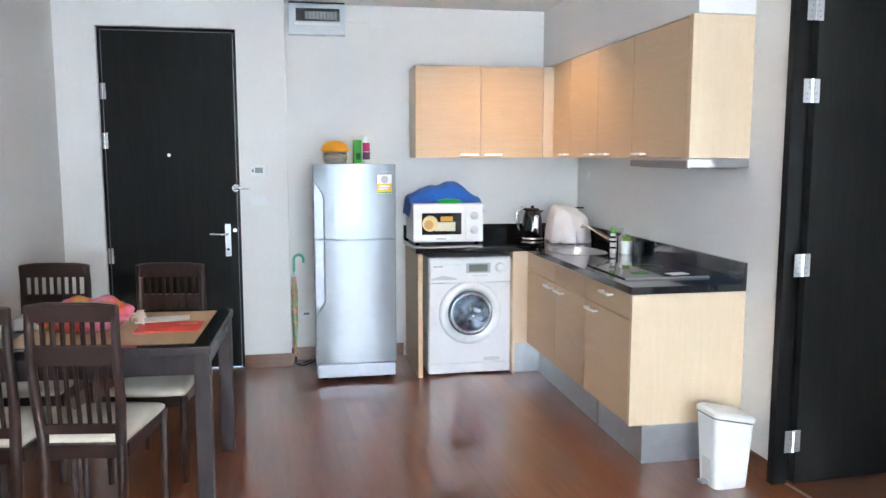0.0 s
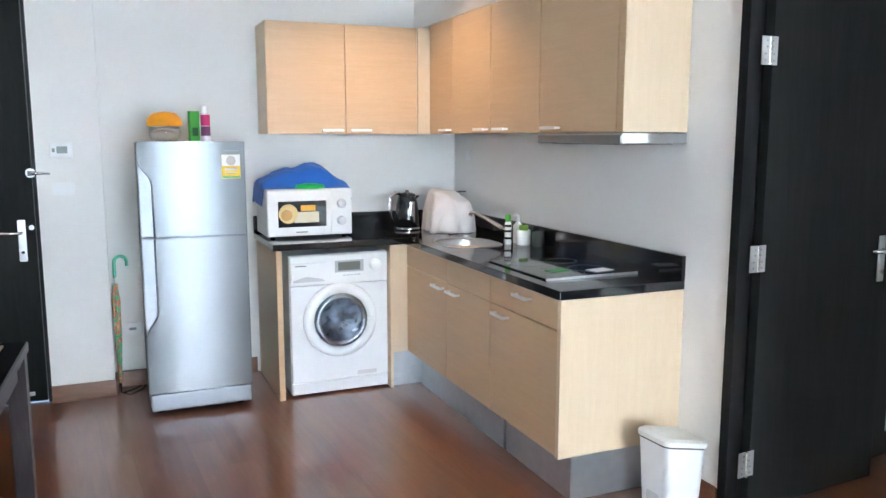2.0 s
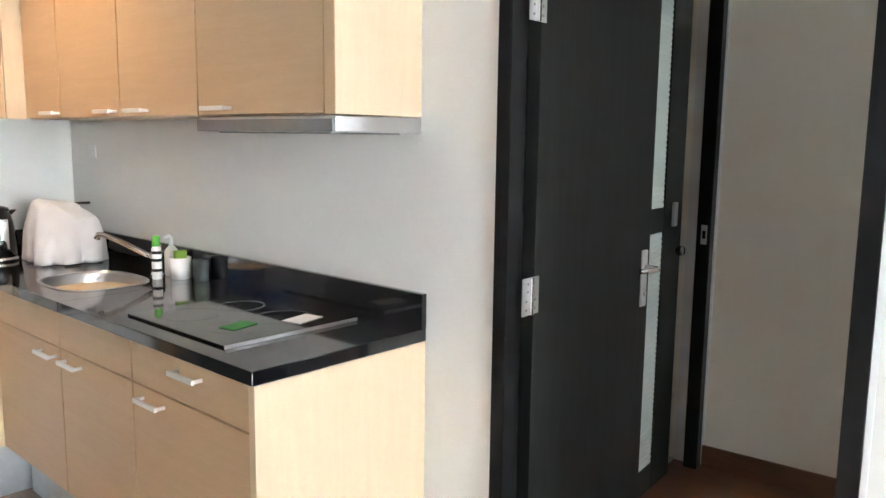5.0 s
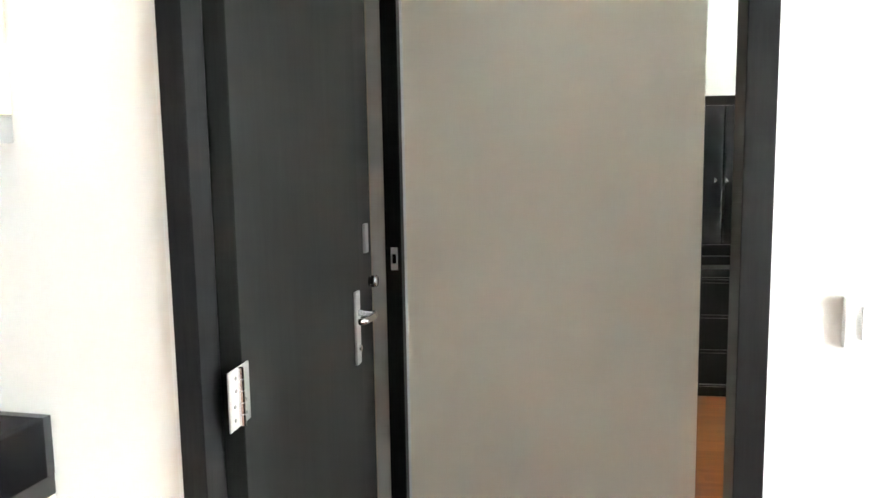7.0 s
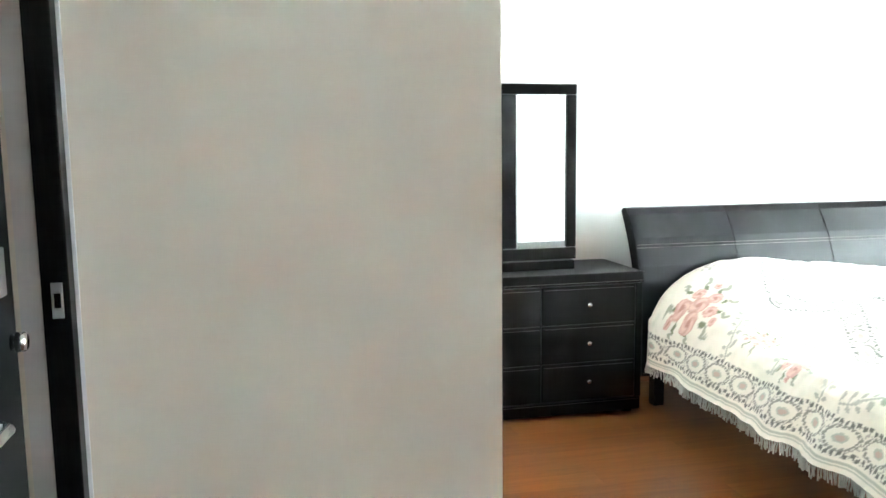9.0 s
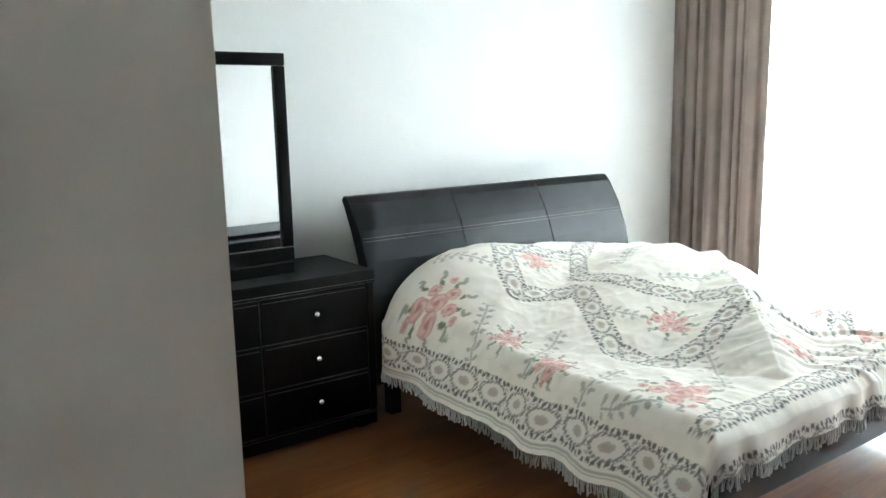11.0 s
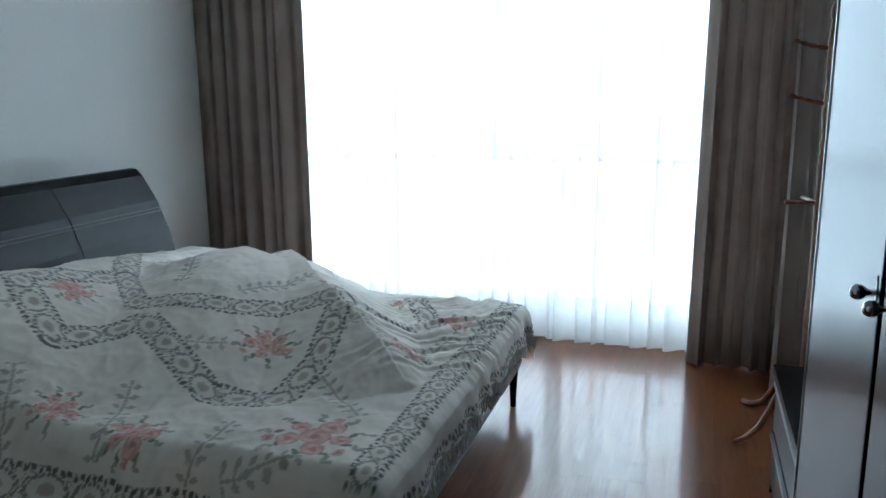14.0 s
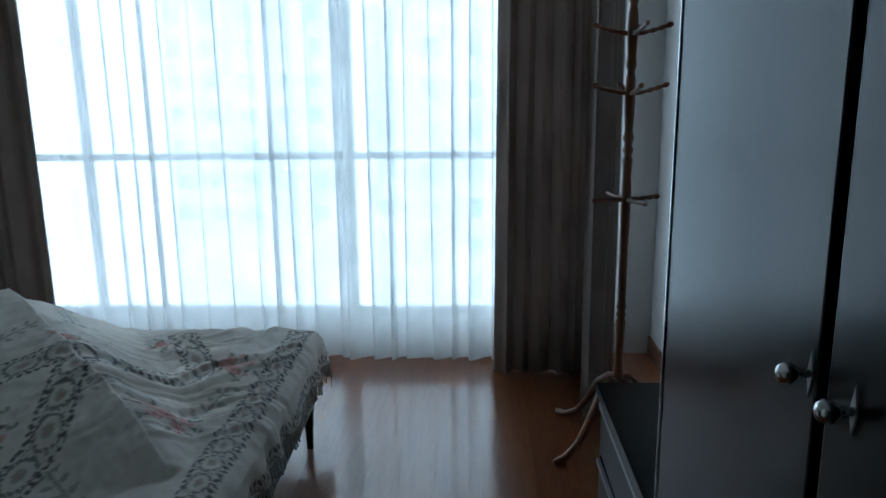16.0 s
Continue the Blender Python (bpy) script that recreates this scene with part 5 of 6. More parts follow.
# bed
bd = thing("bed", pose(0, 0, 0), "double bed with a dark curved leatherette headboard", "bed")
prof = [(3.50, 0.18), (3.50, 0.45), (3.515, 0.62), (3.555, 0.78), (3.615, 0.93), (3.695, 1.055), (3.73, 1.088), (3.765, 1.09), (3.785, 1.07), (3.76, 1.03), (3.70, 0.92), (3.645, 0.79), (3.61, 0.62), (3.60, 0.45), (3.60, 0.18)]
HY0, HY1 = -7.02, -5.185
def hb_panel(y0, y1):
    bm = prism(prof, y0, y1)
    es = [e for e in bm.edges if abs(e.verts[0].co.y - e.verts[1].co.y) < 1e-6]
    bmesh.ops.bevel(bm, geom=es, offset=0.003, segments=2, affect="EDGES")
    return bm
for k in range(3):
    w = (HY1 - HY0) / 3
    part("headboard_panel", hb_panel(HY0 + k * w + 0.0005, HY0 + (k + 1) * w - 0.0005), BEDLEATHER, bd, "dark padded headboard panel", smooth=False)
for dz in (0, 0.016):
    part("headboard_seam", tube([(3.592 + dz * 0.42, HY0 + 0.01, 0.878 + dz), (3.592 + dz * 0.42, HY1 - 0.01, 0.878 + dz)], 0.0014, 6), STITCH, bd, "pale double stitching")
for y in (HY0 + 0.12, HY1 - 0.12):
    part("headboard_leg", boxes((3.52, 3.58, y - 0.03, y + 0.03, 0, 0.185)), BEDLEATHER, bd)
BX_0, BY0, BY1 = 1.715, -7.12, -5.375
part("side_rail", boxes((BX_0 + 0.05, 3.50, BY1 - 0.05, BY1, 0.19, 0.36), bevel=0.008), BEDLEATHER, bd)
part("side_rail", boxes((BX_0 + 0.05, 3.50, BY0, BY0 + 0.05, 0.19, 0.36), bevel=0.008), BEDLEATHER, bd)
part("foot_rail", boxes((BX_0, BX_0 + 0.05, BY0, BY1, 0.19, 0.375), bevel=0.008), BEDLEATHER, bd)
part("slat_deck", boxes((BX_0 + 0.051, 3.499, BY0 + 0.051, BY1 - 0.051, 0.27, 0.30)), BLACKP, bd)
part("rail_piping", tube([(BX_0 - 0.003, BY0 + 0.01, 0.366), (BX_0 - 0.003, BY1 - 0.01, 0.366)], 0.004, 6), STITCH, bd)
for x, y in ((BX_0 + 0.03, BY0 + 0.035), (BX_0 + 0.03, BY1 - 0.035), (2.6, -6.25)):
    part("leg", lathe([(0.014, 0), (0.014, 0.02), (0.024, 0.195)], 12, "z", (x, y, 0)), BLACKP, bd)
ma = thing("mattress", pose(0, 0, 0), "thick mattress hidden under the floral cover", "mattress")
part("mattress", boxes((BX_0 + 0.02, 3.46, BY0 + 0.02, BY1 - 0.02, 0.302, 0.485), bevel=0.03, seg=3), WHITEP, ma)

# floral bed cover: u runs from the head to the foot, v from the near side to the far side
LEN, WID, DROPS, DROPF = 1.755, 1.79, 0.255, 0.105
CX, CY0 = 3.455, BY1 + 0.03


def top_height(x, y):
    z = 0.50
    pillow = np.interp(y, (-7.15, -6.4, -6.05, -5.7), (0.18, 0.27, 0.31, 0.36))
    z += pillow * min(1, max(0, (x - 2.75) / 0.58)) ** 0.8 * (1 - math.exp(-max(0, (-5.32 - y)) / 0.15))
    heap = 0.0
    dx, dy = (x - 2.83) / (0.72 if x < 2.83 else 0.9), (y + 6.55) / (0.48 if y < -6.55 else 1.10)
    r = math.hypot(dx, dy)
    if r < 1:
        heap = 0.325 * (1 - r ** 1.35)
    # a fold that runs from the heap down to the foot
    s = ((x - 2.70) * (1.84 - 2.70) + (y + 6.75) * (-5.93 + 6.75)) / ((1.84 - 2.70) ** 2 + (-5.93 + 6.75) ** 2)
    if 0 < s < 1.0:
        px, py = 2.70 + s * (1.84 - 2.70), -6.75 + s * (-5.93 + 6.75)
        nx_, ny_ = -(-5.93 + 6.75), (1.84 - 2.70)
        side = ((x - px) * nx_ + (y - py) * ny_) / math.hypot(nx_, ny_)
        ridge = 0.315 * (1 - s) ** 0.55
        slope = 0.75 if side > 0 else 0.33
        heap = max(heap, ridge + 0.012 - math.hypot(side, 0.018 + 0.10 * (1 - s) ** 3) * slope)
    soft = math.hypot(z - 0.50 - heap, 0.045)
    z = (z + 0.50 + heap + soft) / 2 - 0.018
    fold = 0.010 * noise.noise((x * 3.2, y * 3.2, 0.0)) + 0.008 * noise.noise((x * 9, y * 9, 4.0)) + 0.014 * (0.4 - abs(noise.noise((x * 6 + y * 2, y * 5, 8.0))))
    q = min(1, 1.5 * max(0, 1 - math.hypot((x - 1.98) / 0.52, (y + 6.62) / 0.80)))
    w = y * 0.8 - x * 0.9 + 0.11 * noise.noise((x * 5, y * 5, 2.0))
    fold += 0.0085 * q * (math.sin(w * 42) + 0.7 * math.sin(w * 97 + 1.3) + 0.35 * math.sin(w * 171))
    # small sharp creases all over
    fold += 0.007 * (0.35 - abs(noise.noise((x * 11 - y * 7, y * 9 + x * 4, 21.0)))) + 0.004 * (0.3 - abs(noise.noise((x * 24, y * 20, 33.0))))
    return float(z + fold)


def cover_point(u, v):
    """Where the point of the cloth lies, u metres from the head and v metres from the near edge of the top."""
    fu, fv = min(u, LEN), min(max(v, 0), WID)
    x, y = CX - fu, CY0 - fv
    z = top_height(x, y)
    edge = min(fv, WID - fv, LEN - fu)
    z -= 0.035 * max(0, 1 - edge / 0.06) ** 2
    if v < 0 or v > WID:
        o = -v if v < 0 else v - WID
        wob = 0.022 * math.sin(u * 15 + 1.2 * math.sin(u * 5)) * min(1, o / 0.12)
        sgn = 1 if v < 0 else -1
        z0 = z
        y = y + sgn * (0.012 + o * 0.50 + wob)
        z = z0 - o * 0.90 * (1 + max(0, z0 - 0.5) * 0.9) - 0.01
    # the pillow pushes the near side of the cloth out beside the headboard
    swell = max(0, min(1, (x - 2.95) / 0.40))
    swell = swell * swell * (3 - 2 * swell) * max(0, 1 - max(0, v) / 0.45)
    y += 0.135 * swell * (1 if v > 0 else 1 - 0.9 * -v / DROPS)
    if u > LEN:
        o = u - LEN
        x -= 0.014 + 0.16 * o + 0.012 * math.sin(v * 26 + 2 * math.sin(v * 7)) * min(1, o / 0.08)
        z -= o * 0.97 + 0.012
    return Vector((x, y, z))


CREAM, INK, ROSE, DEEP, LEAF, SAGE = (0.86, 0.80, 0.725), (0.13, 0.125, 0.12), (0.62, 0.36, 0.32), (0.46, 0.19, 0.16), (0.19, 0.21, 0.12), (0.45, 0.45, 0.39)


def to_cloth(x, y):
    return CX - x, CY0 - y


ROSES = [to_cloth(*p) + (r,) for *p, r in ((1.97, -5.52, 0.17), (2.40, -6.00, 0.12), (2.49, -5.40, 0.11), (3.20, -5.42, 0.15), (2.80, -5.44, 0.10), (3.20, -5.95, 0.11), (1.94, -6.17, 0.11), (1.93, -6.68, 0.14), (2.35, -6.45, 0.06), (2.2, -6.9, 0.1), (2.85, -6.7, 0.12))]
BAND = [to_cloth(*p) for p in ((3.42, -6.55), (3.20, -6.25), (3.35, -5.85), (3.02, -5.68), (2.86, -5.93), (2.45, -5.70), (2.22, -5.74), (2.18, -5.98), (2.26, -6.36), (1.98, -6.62), (2.2, -7.0))]
BAND2 = [to_cloth(*p) for p in ((2.26, -6.36), (2.60, -6.12), (2.96, -6.02), (3.2, -6.25))]


def band_at(u, v, line):
    best, run, at = 9, 0, 0
    for (a, b), (c, d) in zip(line, line[1:]):
        l = math.hypot(c - a, d - b)
        s = max(0, min(1, ((u - a) * (c - a) + (v - b) * (d - b)) / (l * l)))
        q = math.hypot(u - a - s * (c - a), v - b - s * (d - b))
        if q < best:
            best, at = q, run + s * l
        run += l
    return best, at


def mix3(a, b, f):
    return tuple(p + (q - p) * f for p, q in zip(a, b))


def chain(s, q, half):
    """Lace chain: oval medallions between twisted edges; s along, q across (-half..half)."""
    k = (s / (half * 2.4)) % 1 - 0.5
    oval = math.hypot(k / 0.44, q / (half * 0.66))
    twist = abs(abs(q) - half * (0.86 + 0.09 * math.sin(s * 150)))
    if twist < half * 0.13 and math.sin(s * 260) > -0.35:
        return mix3(CREAM, INK, 0.93)
    if 0.84 < oval < 1.10 and math.sin(s * 330 + q * 200) > -0.75:
        return mix3(CREAM, INK, 0.76)
    if oval < 0.42:
        return mix3(ROSE, SAGE, 0.45) if oval < 0.26 else mix3(CREAM, SAGE, 0.9)
    if oval > 1.10 and noise.noise((s * 95, q * 95, 7)) > 0.22:
        return mix3(CREAM, INK, 0.55)
    return mix3(CREAM, SAGE, 0.16)


BLOOM = (0.80, 0.54, 0.48)
rnd = random.Random(77)
BLOSSOMS, LEAVES = [], []
for a, b, r in ROSES:
    base = rnd.uniform(0, 6.28)
    flowers = [(a, b, 0.27 * r)] + [(a + 0.47 * r * math.cos(base + k * 1.256), b + 0.40 * r * math.sin(base + k * 1.256), rnd.uniform(0.17, 0.25) * r) for k in range(5)]
    flowers += [(a + 0.80 * r * math.cos(base + k * 2.1 + 0.6), b + 0.72 * r * math.sin(base + k * 2.1 + 0.6), 0.11 * r) for k in range(3)]
    twigs = []
    for k in range(9):
        w = base + 0.3 + k * 0.698
        for d, tilt in ((0.66, 0.7), (0.84, -0.9), (0.98, 0.8)):
            twigs.append((a + d * r * math.cos(w), b + d * 0.9 * r * math.sin(w), w + tilt, 0.105 * r, 0.055 * r, d))
    BLOSSOMS.append(flowers)
    LEAVES.append(twigs)
SPRIGS = [to_cloth(*p) + (w, l) for *p, w, l in ((2.62, -5.48, 1.9, 0.34), (2.25, -5.42, 1.5, 0.26), (2.95, -5.40, 2.1, 0.28), (3.30, -5.65, 0.6, 0.30), (2.62, -5.88, 0.3, 0.24), (2.02, -5.80, 2.4, 0.30), (1.90, -6.35, 1.2, 0.30), (2.15, -6.15, 0.8, 0.26), (2.55, -6.35, 1.0, 0.34), (2.95, -6.35, 2.0, 0.34), (3.15, -6.60, 0.9, 0.3), (2.50, -6.75, 2.2, 0.3), (2.05, -5.36, 0.4, 0.22))]
SPRIGS = [(a, b, math.cos(w), math.sin(w), l) for a, b, w, l in SPRIGS]


def pattern(u, v):
    c = CREAM
    n = noise.noise((u * 7, v * 7, 0.5))
    c = mix3(c, (0.66, 0.60, 0.50), max(0, n) * 0.45)
    c = mix3(c, SAGE, max(0, noise.noise((u * 24, v * 24, 4.0))) * 0.30)
    # leafy sprigs in grey
    for a, b, cw, sw, l in SPRIGS:
        du, dv = u - a, v - b
        if abs(du) > l or abs(dv) > l:
            continue
        p, q = du * cw + dv * sw, -du * sw + dv * cw
        q -= 0.10 * p * p / l
        if abs(p) < l / 2 and abs(q) < 0.05:
            k = (p / 0.042) % 1 - 0.5 - abs(q) * 9 + 0.25
            if abs(q) < 0.005 or (0.008 < abs(q) < 0.036 and abs(k) < 0.26 * (1 - abs(abs(q) - 0.021) / 0.02)):
                c = mix3(CREAM, mix3(SAGE, INK, 0.35), 0.72)
    for (a, b, r), flowers, twigs in zip(ROSES, BLOSSOMS, LEAVES):
        if math.hypot(u - a, v - b) > r * 1.25:
            continue
        for x, y, w, p, q, d in twigs:
            du, dv = u - x, v - y
            cw, sw = math.cos(w), math.sin(w)
            if ((du * cw + dv * sw) / p) ** 2 + ((dv * cw - du * sw) / q) ** 2 < 1:
                c = mix3(mix3(LEAF, SAGE, 0.15 if d < 0.7 else 0.45), CREAM, 0.0 if d < 0.7 else 0.18)
        for x, y, p in flowers:
            d = math.hypot(u - x, v - y) / p
            if d < 1:
                w = math.atan2(v - y, u - x)
                petal = math.sin(w * 3 + d * 7 + x * 40)
                c = mix3(ROSE, BLOOM, 0.55 + 0.45 * petal) if d > 0.32 else mix3(ROSE, DEEP, 0.55)
                if d > 0.86:
                    c = mix3(c, DEEP, 0.35)
    for line, half in ((BAND, 0.055), (BAND2, 0.045)):
        q, s = band_at(u, v, line)
        if q < half:
            c = chain(s, q, half)
    # lace borders along the edges
    for s, e in ((u, -v), (v, u - LEN)):
        if 0.06 < e < 0.20:
            c = chain(s, e - 0.13, 0.068)
        elif 0.215 < e < 0.224 or 0.232 < e < 0.238:
            c = mix3(CREAM, SAGE, 0.9)
    e = u - (LEN - 0.10)
    if 0 < e < 0.085 and 0 < v < WID:
        c = chain(v, e - 0.04, 0.042)
    return c


cover = thing("bed_cover", pose(0, 0, 0), "rumpled cream bed cover woven with pink roses and lace bands", "bed cover")
step = 0.0055
us = np.arange(0, LEN + DROPF + 1e-6, step)
vs_ = np.arange(-DROPS, WID + DROPS + 1e-6, step)
me = bpy.data.meshes.new("cloth")
pts, cols = [], []
for u in us:
    for v in vs_:
        pts.append(cover_point(float(u), float(v)))
        cols.extend((*pattern(float(u), float(v)), 1.0))
nv = len(vs_)
inside = lambda u, v: not (u > LEN + 0.05 and (v < -0.05 or v > WID + 0.05))
faces = [(i * nv + j, i * nv + j + 1, (i + 1) * nv + j + 1, (i + 1) * nv + j) for i in range(len(us) - 1) for j in range(nv - 1) if inside(us[i], vs_[j])]
me.from_pydata(pts, [], faces)
me.color_attributes.new("weave", "FLOAT_COLOR", "POINT").data.foreach_set("color", cols)
me.polygons.foreach_set("use_smooth", [True] * len(me.polygons))
cm = bpy.data.materials.new("floral_weave")
cm.use_nodes = True
nt = cm.node_tree
at = nt.nodes.new("ShaderNodeAttribute")
at.attribute_name = "weave"
b = nt.nodes["Principled BSDF"]
nt.links.new(at.outputs["Color"], b.inputs["Base Color"])
b.inputs["Roughness"].default_value = 0.85
b.inputs["Specular IOR Level"].default_value = 0.2
b.inputs["Sheen Weight"].default_value = 0.15
co = nt.nodes.new("ShaderNodeTexCoord")
nz = nt.nodes.new("ShaderNodeTexNoise")
nz.inputs["Scale"].default_value = 420
bp = nt.nodes.new("ShaderNodeBump")
bp.inputs["Strength"].default_value = 0.25
bp.inputs["Distance"].default_value = 0.002
nt.links.new(co.outputs["Object"], nz.inputs["Vector"])
nt.links.new(nz.outputs["Fac"], bp.inputs["Height"])
nt.links.new(bp.outputs["Normal"], b.inputs["Normal"])
me.materials.append(cm)
cl = new("cloth", me)
cl.parent = cover
FRINGE = cloth("cream_fringe", (0.68, 0.68, 0.64), through=0.3)
def fringe(points):
    bm = bmesh.new()
    for p in points:
        l = random.uniform(0.035, 0.055)
        d = Vector((random.uniform(-0.008, 0.008), random.uniform(-0.008, 0.008), -l))
        tube([p, p + d * 0.5 + Vector((random.uniform(-0.004, 0.004), random.uniform(-0.004, 0.004), 0)), p + d], [0.002, 0.0028, 0.0035], 4, bm)
    return bm
random.seed(4)
part("fringe", fringe([cover_point(float(u), -DROPS) for u in np.arange(0, LEN + 0.04, 0.007)]), FRINGE, cover, "knotted cream fringe")
part("fringe", fringe([cover_point(LEN + DROPF, float(v)) for v in np.arange(-0.04, WID + 0.04, 0.008)]), FRINGE, cover, "knotted cream fringe")
part("fringe", fringe([cover_point(float(u), WID + DROPS) for u in np.arange(0, LEN, 0.012)]), FRINGE, cover, "knotted cream fringe")

# wardrobe
wd = thing("wardrobe", pose(0, 0, 0), "tall black stained two-door wardrobe with oval steel knobs", "wardrobe")
WX, WY0, WY1, WG = 0.70, -5.665, -4.33, -4.995
part("carcass", boxes((XE + T + 0.006, WX - 0.026, WY0, WY1, 0.06, 2.10), bevel=0.003), WARD, wd)
part("plinth", boxes((XE + T + 0.02, WX - 0.04, WY0 + 0.01, WY1 - 0.01, 0.0, 0.059)), WARD, wd)
part("cornice", boxes((XE + T + 0.004, WX + 0.012, WY0 - 0.015, WY1 + 0.015, 2.101, 2.16), bevel=0.008), WARD, wd)
for a, b, hy, in ((WY0, WG - 0.010, WG - 0.022), (WG + 0.010, WY1, WG + 0.080)):
    d = part("door", boxes((WX - 0.024, WX, a + 0.002, b - 0.002, 0.064, 2.096), bevel=0.005), WARD, wd, "black stained door with a soft sheen")
    k = part("knob", lathe([(0.005, 0.0), (0.005, 0.016), (0.008, 0.019), (0.0125, 0.026), (0.013, 0.033), (0.009, 0.040), (0.003, 0.042)], 24, "x", (WX, hy, 1.155)), CHROME, d, "oval polished steel knob", smooth=True)
    e = part("escutcheon", prism([(-0.008, -0.001), (0.0, -0.030), (0.008, -0.001), (0.0, 0.030)], -0.003, 0.0, 0.0008), GREY, d, "slim dark diamond backplate")
    e.matrix_basis = pose(WX + 0.0015, hy, 1.155, 0, 0, 90)
part("middle_strip", boxes((WX - 0.025, WX - 0.016, WG - 0.008, WG + 0.008, 0.064, 2.096)), BLACKP, wd)
# thin steel strip added to imitate the sheen down the wardrobe's far edge
part("edge_sheen_strip", boxes((WX - 0.003, WX + 0.003, WY0 - 0.006, WY0 + 0.001, 0.064, 2.096)), STEEL, wd, "bright strip standing in for sheen along the door edge")

# low cabinet past the wardrobe
lc = thing("low_cabinet", pose(0, 0, 0), "black stained low cabinet with two drawers", "cabinet")
LX, LY0, LY1 = 0.665, -6.60, -5.70
part("top", boxes((XE + T + 0.006, LX + 0.008, LY0 - 0.008, LY1, 0.455, 0.488), bevel=0.003), WARD, lc)
part("side", boxes((XE + T + 0.01, LX - 0.01, LY0, LY0 + 0.03, 0, 0.454)), WARD, lc)
part("side", boxes((XE + T + 0.01, LX - 0.01, LY1 - 0.03, LY1, 0, 0.454)), WARD, lc)
part("back", boxes((XE + T + 0.01, LX - 0.03, LY0 + 0.031, LY1 - 0.031, 0.05, 0.454)), WARD, lc)
for z0, z1 in ((0.06, 0.245), (0.26, 0.445)):
    d = part("drawer", boxes((LX - 0.028, LX - 0.004, LY0 + 0.034, LY1 - 0.034, z0, z1), bevel=0.003), WARD, lc)
    part("drawer_grip", boxes((LX - 0.004, LX + 0.006, LY0 + 0.04, LY1 - 0.04, z1 - 0.022, z1 - 0.004), bevel=0.002), plain("grip_steel_dark", (0.20, 0.21, 0.23), 0.35, metal=0.6) if z0 < 0.1 else bpy.data.materials["grip_steel_dark"], d, "bevelled grip edge")

# coat stand
cs = thing("coat_stand", pose(0.49, -7.16, 0), "turned reddish wooden coat stand with three tiers of pegs", "coat stand")
shaft = [(0.022, 0.24), (0.030, 0.26), (0.024, 0.29), (0.021, 0.42), (0.026, 0.52), (0.019, 0.535), (0.027, 0.55), (0.019, 0.565), (0.026, 0.58), (0.021, 0.60), (0.022, 0.80), (0.024, 0.98), (0.024, 1.06), (0.021, 1.10), (0.025, 1.16), (0.018, 1.18), (0.026, 1.20), (0.018, 1.22), (0.027, 1.245), (0.020, 1.27), (0.024, 1.33), (0.026, 1.39), (0.023, 1.46), (0.017, 1.49), (0.025, 1.51), (0.021, 1.55), (0.027, 1.63), (0.022, 1.70), (0.016, 1.73), (0.026, 1.75), (0.027, 1.775), (0.014, 1.80), (0.023, 1.825), (0.020, 1.85), (0.006, 1.866)]
part("shaft", lathe([(r * 0.78, z) for r, z in shaft], 20), STANDWOOD, cs, smooth=True)
for tier, (z, angles) in enumerate(((1.01, (20, 110, 200, 290)), (1.41, (5, 95, 185, 275)), (1.625, (0, 100, 180, 250)))):
    for a in angles:
        c_, s_ = math.cos(radians(a)), math.sin(radians(a))
        rise = 0.035 if tier else 0.005
        pts = [(r * c_, r * s_, z + rise * (r / 0.145) ** 1.6) for r in (0.015, 0.04, 0.06, 0.075, 0.09, 0.105, 0.12, 0.132, 0.145)]
        part("peg", tube(pts, [0.008, 0.010, 0.006, 0.010, 0.006, 0.010, 0.006, 0.011, 0.007], 10), STANDWOOD, cs, smooth=True)
for a in (38, 128, 218, 308):
    c_, s_ = math.cos(radians(a)), math.sin(radians(a))
    pts = [(r * c_, r * s_, z) for r, z in ((0.012, 0.27), (0.05, 0.275), (0.10, 0.235), (0.16, 0.14), (0.22, 0.06), (0.29, 0.022), (0.345, 0.016))]
    part("foot", tube(pts, [0.015, 0.017, 0.018, 0.016, 0.014, 0.013, 0.013], 10), STANDWOOD, cs, smooth=True)

# curtains


